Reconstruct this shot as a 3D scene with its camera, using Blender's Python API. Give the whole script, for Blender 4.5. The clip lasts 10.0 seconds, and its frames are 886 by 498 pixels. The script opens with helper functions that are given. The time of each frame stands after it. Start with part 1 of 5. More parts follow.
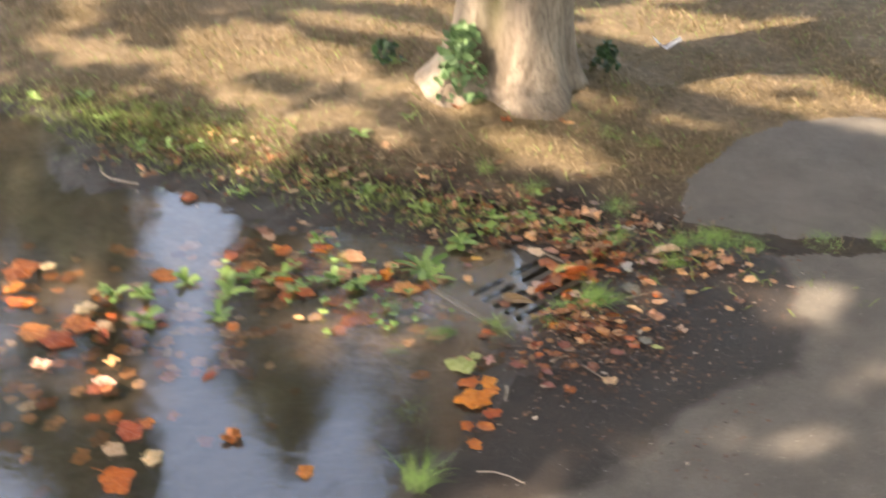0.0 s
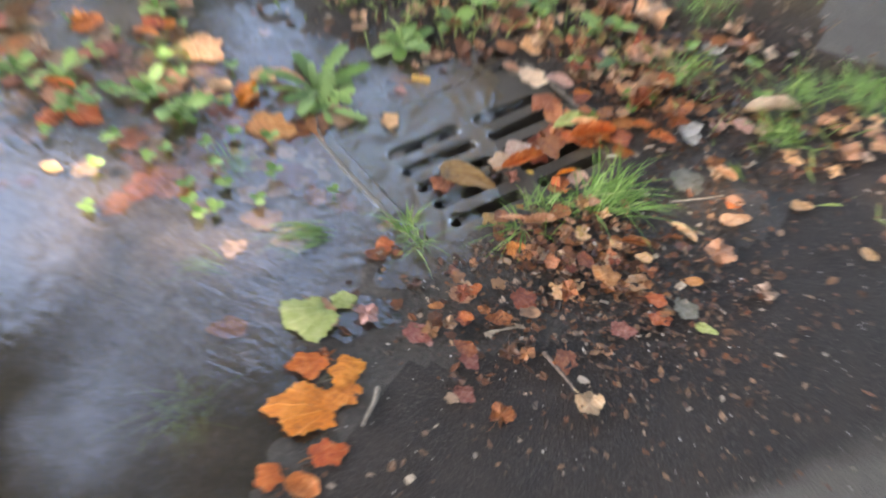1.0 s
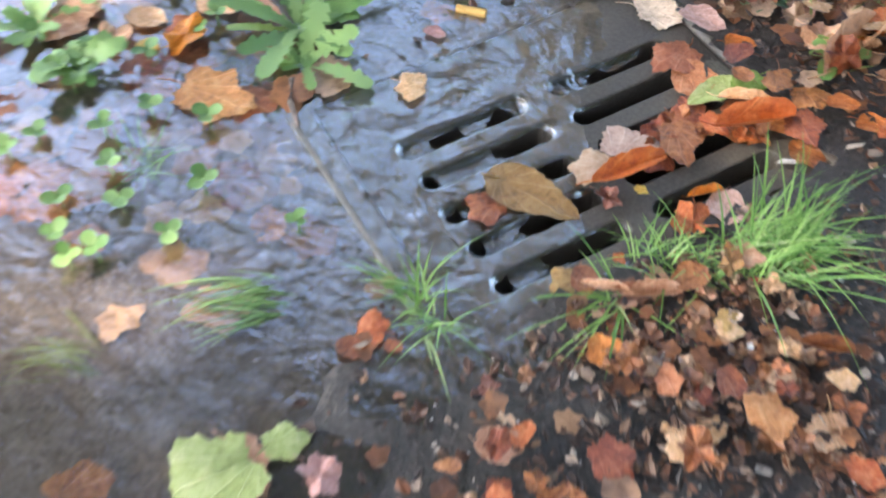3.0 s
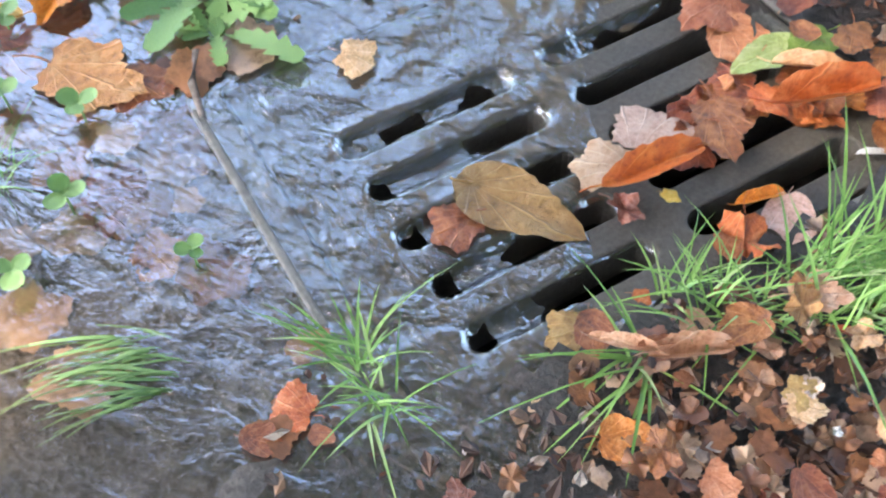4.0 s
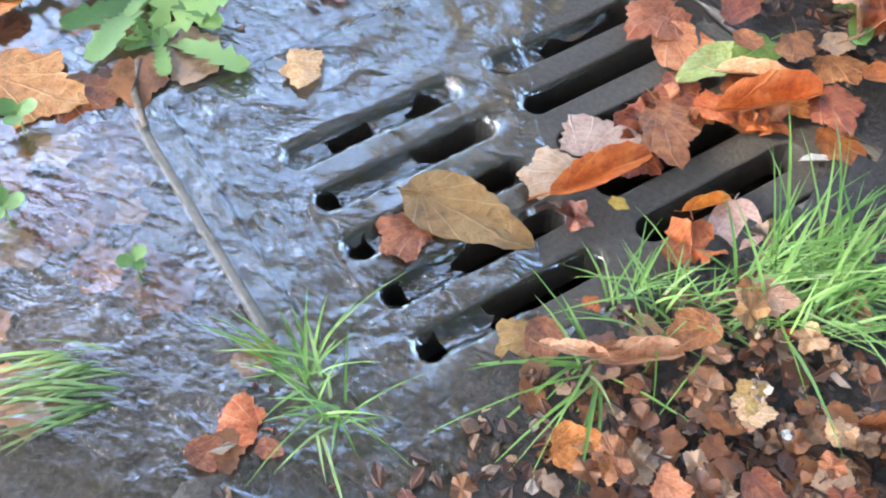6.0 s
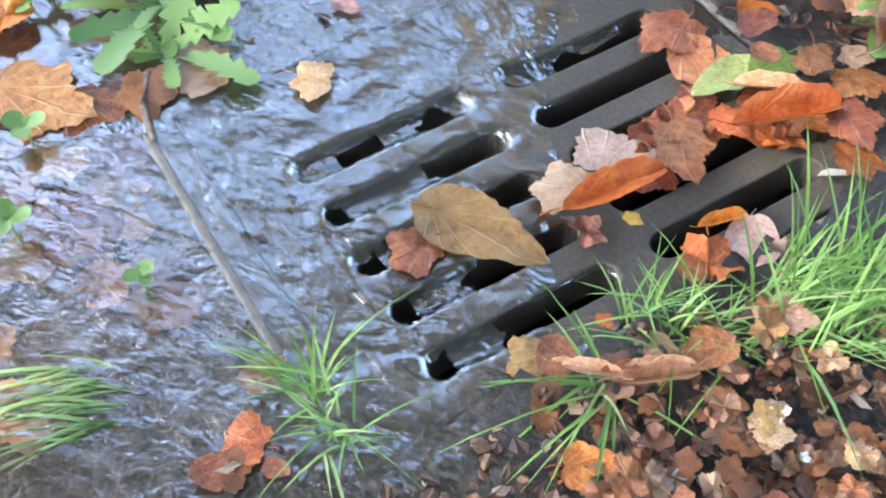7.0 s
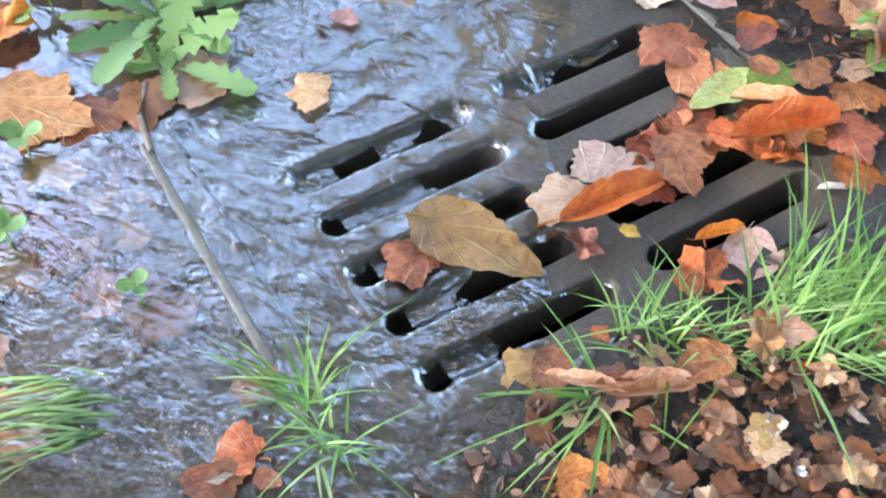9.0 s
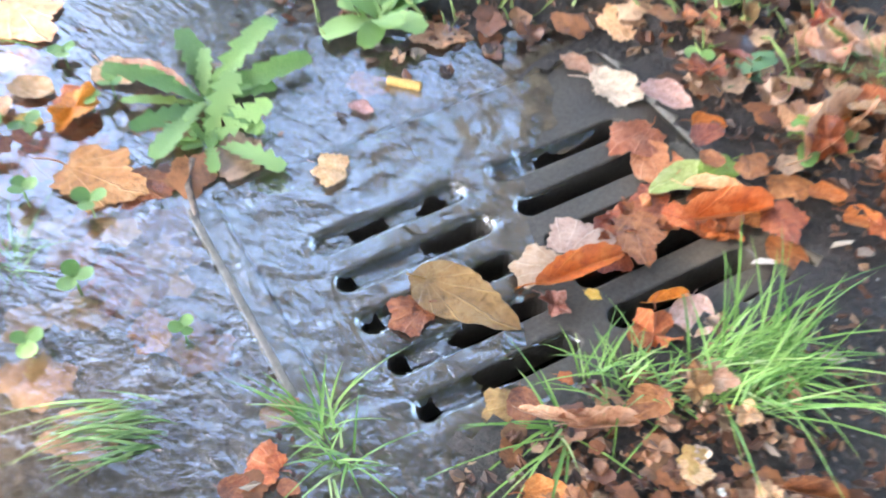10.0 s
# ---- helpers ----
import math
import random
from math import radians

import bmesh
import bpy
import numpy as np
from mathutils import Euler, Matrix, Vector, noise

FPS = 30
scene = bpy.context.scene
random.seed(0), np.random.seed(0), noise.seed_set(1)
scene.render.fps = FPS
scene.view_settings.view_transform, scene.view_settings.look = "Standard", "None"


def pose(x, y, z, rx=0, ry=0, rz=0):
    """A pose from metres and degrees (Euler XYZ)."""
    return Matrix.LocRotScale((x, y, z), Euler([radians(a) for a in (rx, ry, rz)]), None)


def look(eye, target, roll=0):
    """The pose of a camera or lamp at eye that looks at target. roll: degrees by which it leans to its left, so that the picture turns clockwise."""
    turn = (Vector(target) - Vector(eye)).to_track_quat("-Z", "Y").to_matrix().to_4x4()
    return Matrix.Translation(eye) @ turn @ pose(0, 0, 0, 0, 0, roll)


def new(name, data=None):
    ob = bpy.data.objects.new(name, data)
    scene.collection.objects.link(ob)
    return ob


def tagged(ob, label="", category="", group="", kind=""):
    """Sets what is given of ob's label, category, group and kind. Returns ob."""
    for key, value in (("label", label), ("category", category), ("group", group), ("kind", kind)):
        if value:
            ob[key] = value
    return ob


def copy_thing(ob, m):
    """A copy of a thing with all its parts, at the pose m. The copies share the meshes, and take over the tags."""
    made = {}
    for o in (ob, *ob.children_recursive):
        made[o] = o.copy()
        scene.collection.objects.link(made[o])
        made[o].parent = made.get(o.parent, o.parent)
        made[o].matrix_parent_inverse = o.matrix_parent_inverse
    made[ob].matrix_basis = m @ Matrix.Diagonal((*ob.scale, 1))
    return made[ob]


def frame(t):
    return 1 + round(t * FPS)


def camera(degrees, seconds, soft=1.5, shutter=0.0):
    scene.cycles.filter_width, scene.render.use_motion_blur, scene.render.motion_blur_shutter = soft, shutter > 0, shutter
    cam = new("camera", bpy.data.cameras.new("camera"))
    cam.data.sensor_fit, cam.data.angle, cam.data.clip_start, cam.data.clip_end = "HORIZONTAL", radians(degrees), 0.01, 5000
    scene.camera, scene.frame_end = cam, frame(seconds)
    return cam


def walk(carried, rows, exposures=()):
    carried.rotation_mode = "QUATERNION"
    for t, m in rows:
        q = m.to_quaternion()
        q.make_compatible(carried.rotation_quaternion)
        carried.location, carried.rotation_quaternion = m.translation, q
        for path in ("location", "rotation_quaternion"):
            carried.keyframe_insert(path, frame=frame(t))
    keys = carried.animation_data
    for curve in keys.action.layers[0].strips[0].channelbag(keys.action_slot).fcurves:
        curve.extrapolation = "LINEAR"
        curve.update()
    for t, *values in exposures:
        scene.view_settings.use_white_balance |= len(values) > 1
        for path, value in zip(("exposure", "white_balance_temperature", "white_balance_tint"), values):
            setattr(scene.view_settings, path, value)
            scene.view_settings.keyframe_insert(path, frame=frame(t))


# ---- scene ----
cam = camera(45.0, 10.0, soft=2.1, shutter=0.5)
PATH = [
    (0, (0.716, -2.432, 1.624), (0.107, -0.816, 0.616), 1.4),
    (0.5, (0.685, -2.015, 1.578), (0.179, -0.487, 0.391), 7.4),
    (1, (0.542, -1.072, 1.074), (-0.089, 0.161, -0.368), 4.6),
    (1.5, (0.435, -0.767, 0.929), (-0.201, 0.171, -0.719), 6.0),
    (2, (0.384, -0.688, 0.932), (-0.198, 0.189, -0.768), 3.0),
    (2.5, (0.374, -0.64, 0.902), (-0.27, 0.264, -0.762), 0.8),
    (3, (0.322, -0.524, 0.718), (-0.399, 0.43, -0.885), -1.0),
    (3.2, (0.285, -0.451, 0.678), (-0.398, 0.434, -0.981), -2.3),
    (4.3, (0.235, -0.344, 0.522), (-0.471, 0.55, -1.122), -3.4),
    (4.5, (0.24, -0.34, 0.523), (-0.467, 0.56, -1.117), -3.4),
    (5, (0.242, -0.35, 0.521), (-0.468, 0.603, -1.088), -2.5),
    (5.2, (0.239, -0.349, 0.526), (-0.411, 0.611, -1.104), -0.4),
    (6.5, (0.237, -0.351, 0.534), (-0.403, 0.617, -1.094), 0.1),
    (7, (0.235, -0.343, 0.526), (-0.437, 0.624, -1.092), -0.8),
    (7.5, (0.238, -0.339, 0.522), (-0.432, 0.62, -1.1), -1.0),
    (8, (0.228, -0.337, 0.529), (-0.429, 0.607, -1.107), -1.1),
    (8.5, (0.233, -0.34, 0.524), (-0.459, 0.633, -1.08), -1.5),
    (9, (0.241, -0.341, 0.521), (-0.455, 0.642, -1.075), -0.9),
    (9.5, (0.232, -0.35, 0.527), (-0.461, 0.685, -1.038), 0.4),
    (10, (0.293, -0.406, 0.626), (-0.457, 0.646, -0.9), 0.6),
]
walk(cam, [(t, look(e, g, r)) for t, e, g, r in PATH],
     [(0.0, 2.68, 8600, 17), (0.5, 2.88, 8000, 15.5), (1.0, 2.95, 7250, 14), (2.0, 3.42, 6400, 11.5), (2.5, 3.36, 6400, 11.5), (3.0, 3.26, 6450, 11.5), (4.5, 3.48, 6250, 10.5), (9.5, 3.56, 6200, 11), (10.0, 3.70, 6300, 11.5)])

# ---- light ----
TO_SUN = Vector((-0.60, -0.66, 0.98)).normalized()
world = bpy.data.worlds.new("sky")
scene.world = world
world.use_nodes = True
wt = world.node_tree
sky = wt.nodes.new("ShaderNodeTexSky")
sky.sky_type, sky.sun_disc = "NISHITA", False
sky.sun_elevation, sky.sun_rotation = math.asin(TO_SUN.z), math.atan2(TO_SUN.x, TO_SUN.y)
sky.air_density, sky.dust_density = 1.0, 2.5
wt.links.new(sky.outputs[0], wt.nodes["Background"].inputs[0])
wt.nodes["Background"].inputs[1].default_value = 0.15
sun = new("sun", bpy.data.lights.new("sun", "SUN"))
sun.data.energy, sun.data.angle, sun.data.color = 2.0, radians(0.6), (1.0, 0.93, 0.82)
sun.matrix_world = look(TO_SUN * 30, (0, 0, 0))


# ---- small helpers ----
def vnoise(x, y, seed=0):
    """Smooth value noise in 0..1 on arrays."""
    x, y = np.asarray(x, float), np.asarray(y, float)
    xi, yi = np.floor(x), np.floor(y)
    fx, fy = x - xi, y - yi
    fx, fy = fx * fx * (3 - 2 * fx), fy * fy * (3 - 2 * fy)

    def lattice(a, b):
        v = np.sin(a * 127.1 + b * 311.7 + seed * 74.7) * 43758.5453
        return v - np.floor(v)

    low = lattice(xi, yi) * (1 - fx) + lattice(xi + 1, yi) * fx
    high = lattice(xi, yi + 1) * (1 - fx) + lattice(xi + 1, yi + 1) * fx
    return low * (1 - fy) + high * fy


def smooth(a, b, x):
    t = np.clip((np.asarray(x, float) - a) / (b - a), 0, 1)
    return t * t * (3 - 2 * t)


def edge_distance(poly, x, y):
    """Signed distance to a closed outline: negative inside."""
    x, y = np.asarray(x, float), np.asarray(y, float)
    best = np.full(x.shape, 1e9)
    inside = np.zeros(x.shape, bool)
    for (ax, ay), (bx, by) in zip(poly, poly[1:] + poly[:1]):
        dx, dy = bx - ax, by - ay
        t = np.clip(((x - ax) * dx + (y - ay) * dy) / (dx * dx + dy * dy), 0, 1)
        best = np.minimum(best, np.hypot(x - ax - t * dx, y - ay - t * dy))
        cross = (ay > y) != (by > y)
        inside ^= cross & (x < (bx - ax) * (y - ay) / (by - ay + 1e-12) + ax)
    return np.where(inside, -best, best)


def mesh_ob(name, verts, faces, material, smooth_shade=True):
    me = bpy.data.meshes.new(name)
    me.from_pydata([tuple(map(float, v)) for v in verts], [], [tuple(int(i) for i in f) for f in faces])
    me.materials.append(material)
    if smooth_shade:
        me.polygons.foreach_set("use_smooth", [True] * len(me.polygons))
    me.update()
    return new(name, me)


def part(name, bm, material, parent, label=""):
    me = bpy.data.meshes.new(name)
    bm.to_mesh(me)
    bm.free()
    me.materials.append(material)
    ob = new(name, me)
    ob.parent = parent
    return tagged(ob, label)


def under(ob, parent, label=""):
    ob.parent = parent
    return tagged(ob, label)


# ---- materials ----
class Nodes:
    def __init__(self, name):
        self.m = bpy.data.materials.new(name)
        self.m.use_nodes = True
        self.t = self.m.node_tree
        self.b = self.t.nodes["Principled BSDF"]

    def add(self, kind, **inputs):
        n = self.t.nodes.new(kind)
        for k, v in inputs.items():
            self.set(n, k.replace("_", " "), v)
        return n

    def set(self, n, k, v):
        socket = n.inputs[int(k[1:])] if k[0] == "#" else n.inputs[k]
        if isinstance(v, bpy.types.NodeSocket):
            self.t.links.new(v, socket)
        else:
            socket.default_value = (*v, 1) if isinstance(v, tuple) and len(v) == 3 and socket.type == "RGBA" else v

    def math(self, op, a, b=0.0, c=0.0):
        n = self.t.nodes.new("ShaderNodeMath")
        n.operation = op
        for i, v in enumerate((a, b, c)):
            self.set(n, "#%d" % i, v)
        return n.outputs[0]

    def coords(self):
        return self.t.nodes.new("ShaderNodeTexCoord").outputs["Object"]

    def attr(self, name):
        n = self.t.nodes.new("ShaderNodeAttribute")
        n.attribute_name = name
        return n.outputs["Fac"]

    def noise(self, scale, detail=4.0, rough=0.6, vector=None, distortion=0.0):
        n = self.add("ShaderNodeTexNoise", Scale=scale, Detail=detail, Roughness=rough, Distortion=distortion)
        self.set(n, "Vector", vector if vector is not None else self.coords())
        return n.outputs["Fac"]

    def ramp(self, fac, *stops):
        n = self.t.nodes.new("ShaderNodeValToRGB")
        el = n.color_ramp.elements
        while len(el) < len(stops):
            el.new(0.5)
        for e, (p, c) in zip(el, stops):
            e.position, e.color = p, (*c, 1)
        self.set(n, "Fac", fac)
        return n.outputs[0]

    def mix(self, fac, a, b, kind="MIX"):
        n = self.t.nodes.new("ShaderNodeMix")
        n.data_type, n.blend_type = "RGBA", kind
        self.set(n, "#0", fac)
        self.set(n, "#6", a)
        self.set(n, "#7", b)
        return n.outputs[2]

    def bump(self, height, strength=0.5, distance=0.01):
        n = self.add("ShaderNodeBump", Strength=strength, Distance=distance, Height=height)
        return n.outputs[0]

    def out(self, color=None, rough=None, normal=None, **more):
        for k, v in (("Base Color", color), ("Roughness", rough), ("Normal", normal)):
            if v is not None:
                self.set(self.b, k, v)
        for k, v in more.items():
            self.set(self.b, k.replace("_", " "), v)
        return self.m


def ground_material():
    n = Nodes("lawn and soil")
    fine, mid, big = n.noise(160, 6, 0.7), n.noise(28, 5, 0.65), n.noise(3.2, 3)
    lawn = n.ramp(n.math("ADD", n.math("MULTIPLY", mid, 0.55), n.math("MULTIPLY", n.noise(6, 5, 0.7), 0.45)), (0.30, (0.098, 0.074, 0.042)), (0.5, (0.235, 0.172, 0.105)), (0.68, (0.42, 0.325, 0.215)))
    lawn = n.mix(n.ramp(big, (0.45, (0, 0, 0)), (0.75, (0.5, 0.5, 0.5))), lawn, (0.18, 0.145, 0.055))
    soil = n.ramp(fine, (0.25, (0.018, 0.014, 0.011)), (0.55, (0.052, 0.039, 0.030)), (0.8, (0.12, 0.092, 0.07)))
    mud = n.ramp(n.noise(40, 6, 0.7), (0.25, (0.105, 0.072, 0.053)), (0.5, (0.245, 0.182, 0.140)), (0.78, (0.37, 0.29, 0.235)))
    soil = n.mix(n.attr("silt"), soil, mud)
    color = n.mix(n.attr("lawn"), soil, lawn)
    color = n.mix(n.ramp(fine, (0.3, (0.55, 0.55, 0.55)), (0.6, (0, 0, 0))), color, (0.02, 0.015, 0.01))
    rough = n.math("SUBTRACT", 0.95, n.math("MULTIPLY", n.attr("wet"), 0.5))
    return n.out(color, rough, n.bump(n.math("ADD", fine, mid), 0.8, 0.012))


def asphalt_material():
    n = Nodes("asphalt")
    v = n.add("ShaderNodeTexVoronoi", Scale=380.0)
    n.set(v, "Vector", n.coords())
    grit = n.noise(420, 3, 0.7)
    big = n.noise(5, 5, 0.65)
    dry = n.ramp(grit, (0.3, (0.10, 0.092, 0.082)), (0.5, (0.185, 0.17, 0.15)), (0.72, (0.31, 0.29, 0.26)))
    dry = n.mix(n.ramp(big, (0.35, (0.55, 0.55, 0.55)), (0.65, (0, 0, 0))), dry, (0.10, 0.092, 0.085))
    wet = n.ramp(grit, (0.3, (0.014, 0.011, 0.010)), (0.55, (0.042, 0.034, 0.030)), (0.78, (0.19, 0.165, 0.145)))
    wet = n.mix(n.ramp(n.noise(11, 5, 0.7), (0.42, (0, 0, 0)), (0.70, (0.5, 0.5, 0.5))), wet, (0.062, 0.048, 0.038))
    color = n.mix(n.attr("wet"), dry, wet)
    color = n.mix(n.attr("silt"), color, n.ramp(n.noise(40, 6, 0.7), (0.25, (0.05, 0.034, 0.024)), (0.5, (0.13, 0.092, 0.068)), (0.78, (0.24, 0.18, 0.14))))
    rough = n.math("SUBTRACT", 0.92, n.math("MULTIPLY", n.attr("wet"), 0.30))
    return n.out(color, rough, Specular_IOR_Level=0.30, normal=n.bump(n.math("ADD", v.outputs["Distance"], grit), 0.55, 0.0025))


def water_material():
    n = Nodes("water")
    tc = n.coords()
    turn = n.add("ShaderNodeMapping", Vector=tc, Rotation=(0, 0, radians(-22)), Scale=(1.0, 2.3, 1.0))
    flow = n.noise(13, 3, 0.5, turn.outputs[0], 2.0)
    mid = n.noise(38, 3, 0.55, turn.outputs[0], 1.6)
    fine = n.noise(95, 2, 0.5, turn.outputs[0], 0.8)
    calm = n.noise(9, 2, 0.5, tc, 0.4)
    busy = n.attr("flow")
    # short waves that cross the stream where it runs over the drain's rim
    cross = n.add("ShaderNodeMapping", Vector=tc, Rotation=(0, 0, radians(-75)))
    wave = n.add("ShaderNodeTexWave", Vector=cross.outputs[0], Scale=44.0, Distortion=4.0, Detail=2.0, Detail_Scale=1.4)
    rush = n.math("MULTIPLY", wave.outputs["Fac"], n.math("MULTIPLY", n.attr("rush"), 0.026))
    h = n.math("ADD", flow, n.math("ADD", n.math("MULTIPLY", mid, 0.34), n.math("MULTIPLY", fine, 0.12)))
    h = n.math("ADD", n.math("MULTIPLY", h, busy), n.math("ADD", rush, n.math("MULTIPLY", calm, 0.10)))
    normal = n.bump(h, 0.33, 0.016)
    facing = n.add("ShaderNodeLayerWeight", Blend=0.5, Normal=normal).outputs["Facing"]
    gleam = n.math("ADD", n.math("ADD", 0.125, n.math("MULTIPLY", busy, 0.17)), n.math("MULTIPLY", n.math("POWER", facing, 4.5), 0.9))
    clear = n.add("ShaderNodeBsdfTransparent", Color=(0.86, 0.83, 0.77))
    # still water mirrors sharply, running water breaks the reflection up
    blur = n.math("ADD", 0.02, n.math("MULTIPLY", busy, 0.12))
    gloss = n.add("ShaderNodeBsdfGlossy", Color=(1, 1, 1), Roughness=blur, Normal=normal)
    both = n.t.nodes.new("ShaderNodeMixShader")
    n.set(both, "#0", gleam)
    n.t.links.new(clear.outputs[0], both.inputs[1])
    n.t.links.new(gloss.outputs[0], both.inputs[2])
    n.t.links.new(both.outputs[0], n.t.nodes["Material Output"].inputs[0])
    return n.m


def iron_material():
    n = Nodes("cast iron")
    fine, mid = n.noise(260, 5, 0.7), n.noise(24, 4, 0.6)
    color = n.ramp(mid, (0.3, (0.060, 0.050, 0.039)), (0.6, (0.105, 0.089, 0.068)), (0.8, (0.15, 0.118, 0.080)))
    color = n.mix(0.35, color, n.ramp(fine, (0.35, (0.040, 0.033, 0.026)), (0.7, (0.18, 0.155, 0.125))))
    return n.out(color, n.ramp(mid, (0.3, (0.42,) * 3), (0.7, (0.68,) * 3)), n.bump(fine, 0.6, 0.002), Metallic=0.1)


def concrete_material():
    n = Nodes("concrete")
    fine, mid = n.noise(150, 5, 0.7), n.noise(18, 4)
    color = n.mix(0.5, n.ramp(fine, (0.3, (0.13, 0.115, 0.095)), (0.7, (0.30, 0.27, 0.23))), n.ramp(mid, (0.3, (0.13, 0.12, 0.085)), (0.7, (0.28, 0.25, 0.22))))
    return n.out(color, 0.75, n.bump(fine, 0.6, 0.003))


def bark_material():
    n = Nodes("bark")
    tc = n.coords()
    long = n.add("ShaderNodeMapping", Vector=tc, Scale=(1.0, 1.0, 0.35))
    plates = n.noise(7, 3, 0.5, long.outputs[0], 0.8)
    fine = n.noise(70, 6, 0.7, long.outputs[0])
    color = n.ramp(plates, (0.32, (0.105, 0.080, 0.060)), (0.45, (0.23, 0.185, 0.145)), (0.6, (0.40, 0.335, 0.27)), (0.75, (0.27, 0.22, 0.17)))
    color = n.mix(n.ramp(fine, (0.35, (0.6, 0.6, 0.6)), (0.55, (0, 0, 0))), color, (0.08, 0.062, 0.045))
    color = n.mix(n.math("MULTIPLY", n.attr("moss"), 0.7), color, (0.13, 0.135, 0.045))
    return n.out(color, 0.88, n.bump(n.math("ADD", plates, n.math("MULTIPLY", fine, 0.5)), 0.8, 0.02))


def leaf_material(name, dark, main, light, rough=0.5, spot=0.4):
    """A fallen leaf: blotches, browned rim, a paler midrib with side veins fanning from the stalk at -x."""
    n = Nodes(name)
    tc = n.coords()
    xyz = n.add("ShaderNodeSeparateXYZ", Vector=tc)
    x, y = xyz.outputs[0], xyz.outputs[1]
    angle = n.math("ARCTAN2", y, n.math("ADD", x, 0.75))
    wob = n.math("ADD", angle, n.math("MULTIPLY", n.noise(2.5, 2, 0.5), 0.16))
    stripe = n.math("ABSOLUTE", n.math("SUBTRACT", n.math("FRACT", n.math("ADD", n.math("MULTIPLY", wob, 2.6), 0.42)), 0.5))
    vein = n.ramp(stripe, (0.0, (0.85, 0.85, 0.85)), (0.07, (0, 0, 0)))
    info = n.t.nodes.new("ShaderNodeObjectInfo")
    shift = n.add("ShaderNodeVectorMath", **{"#0": tc, "#1": info.outputs["Location"]})
    blot = n.noise(2.6, 6, 0.7, shift.outputs[0])
    color = n.ramp(blot, (0.3, dark), (0.5, main), (0.72, light))
    specks = n.ramp(n.noise(11, 4, 0.7, shift.outputs[0]), (0.34, (spot, spot, spot)), (0.46, (0, 0, 0)))
    color = n.mix(specks, color, tuple(c * 0.3 for c in dark))
    color = n.mix(n.math("MULTIPLY", vein, 0.45), color, tuple(min(1, c * 1.5 + 0.04) for c in light))
    tone = n.add("ShaderNodeHueSaturation", Hue=n.math("ADD", 0.487, n.math("MULTIPLY", info.outputs["Random"], 0.026)), Saturation=1.02, Value=n.math("ADD", 0.82, n.math("MULTIPLY", info.outputs["Random"], 0.44)), Color=color)
    return n.out(tone.outputs[0], rough, n.bump(n.math("ADD", vein, n.math("MULTIPLY", blot, 0.8)), 0.35, 0.03))


def plant_material(name, dark, light, rough=0.45, tip=None):
    n = Nodes(name)
    island = n.t.nodes.new("ShaderNodeNewGeometry").outputs["Random Per Island"]
    island = n.math("FRACT", n.math("ADD", island, n.t.nodes.new("ShaderNodeObjectInfo").outputs["Random"]))
    fac = n.math("ADD", n.math("MULTIPLY", island, 0.65), n.math("MULTIPLY", n.noise(60, 3), 0.4))
    stops = [(0.2, dark), (0.75, light)] + ([(0.93, tip)] if tip else [])
    return n.out(n.ramp(fac, *stops), rough, n.bump(n.noise(300, 3), 0.2, 0.002), Subsurface_Weight=0.0)


def litter_material():
    n = Nodes("leaf crumbs")
    island = n.t.nodes.new("ShaderNodeNewGeometry").outputs["Random Per Island"]
    color = n.ramp(island, (0.0, (0.03, 0.017, 0.011)), (0.3, (0.075, 0.036, 0.019)), (0.55, (0.19, 0.066, 0.023)), (0.72, (0.13, 0.075, 0.045)), (0.88, (0.28, 0.15, 0.075)), (0.985, (0.46, 0.38, 0.30)))
    color = n.mix(n.ramp(n.noise(90, 4, 0.7), (0.35, (0.6,) * 3), (0.55, (0,) * 3)), color, (0.04, 0.025, 0.015))
    return n.out(color, 0.5, n.bump(n.noise(220, 3), 0.4, 0.003))


def plain_material(name, a, b, scale=120.0, rough=0.7, metal=0.0):
    n = Nodes(name)
    f = n.noise(scale, 4, 0.65)
    return n.out(n.ramp(f, (0.3, a), (0.7, b)), rough, n.bump(f, 0.35, 0.002), Metallic=metal)


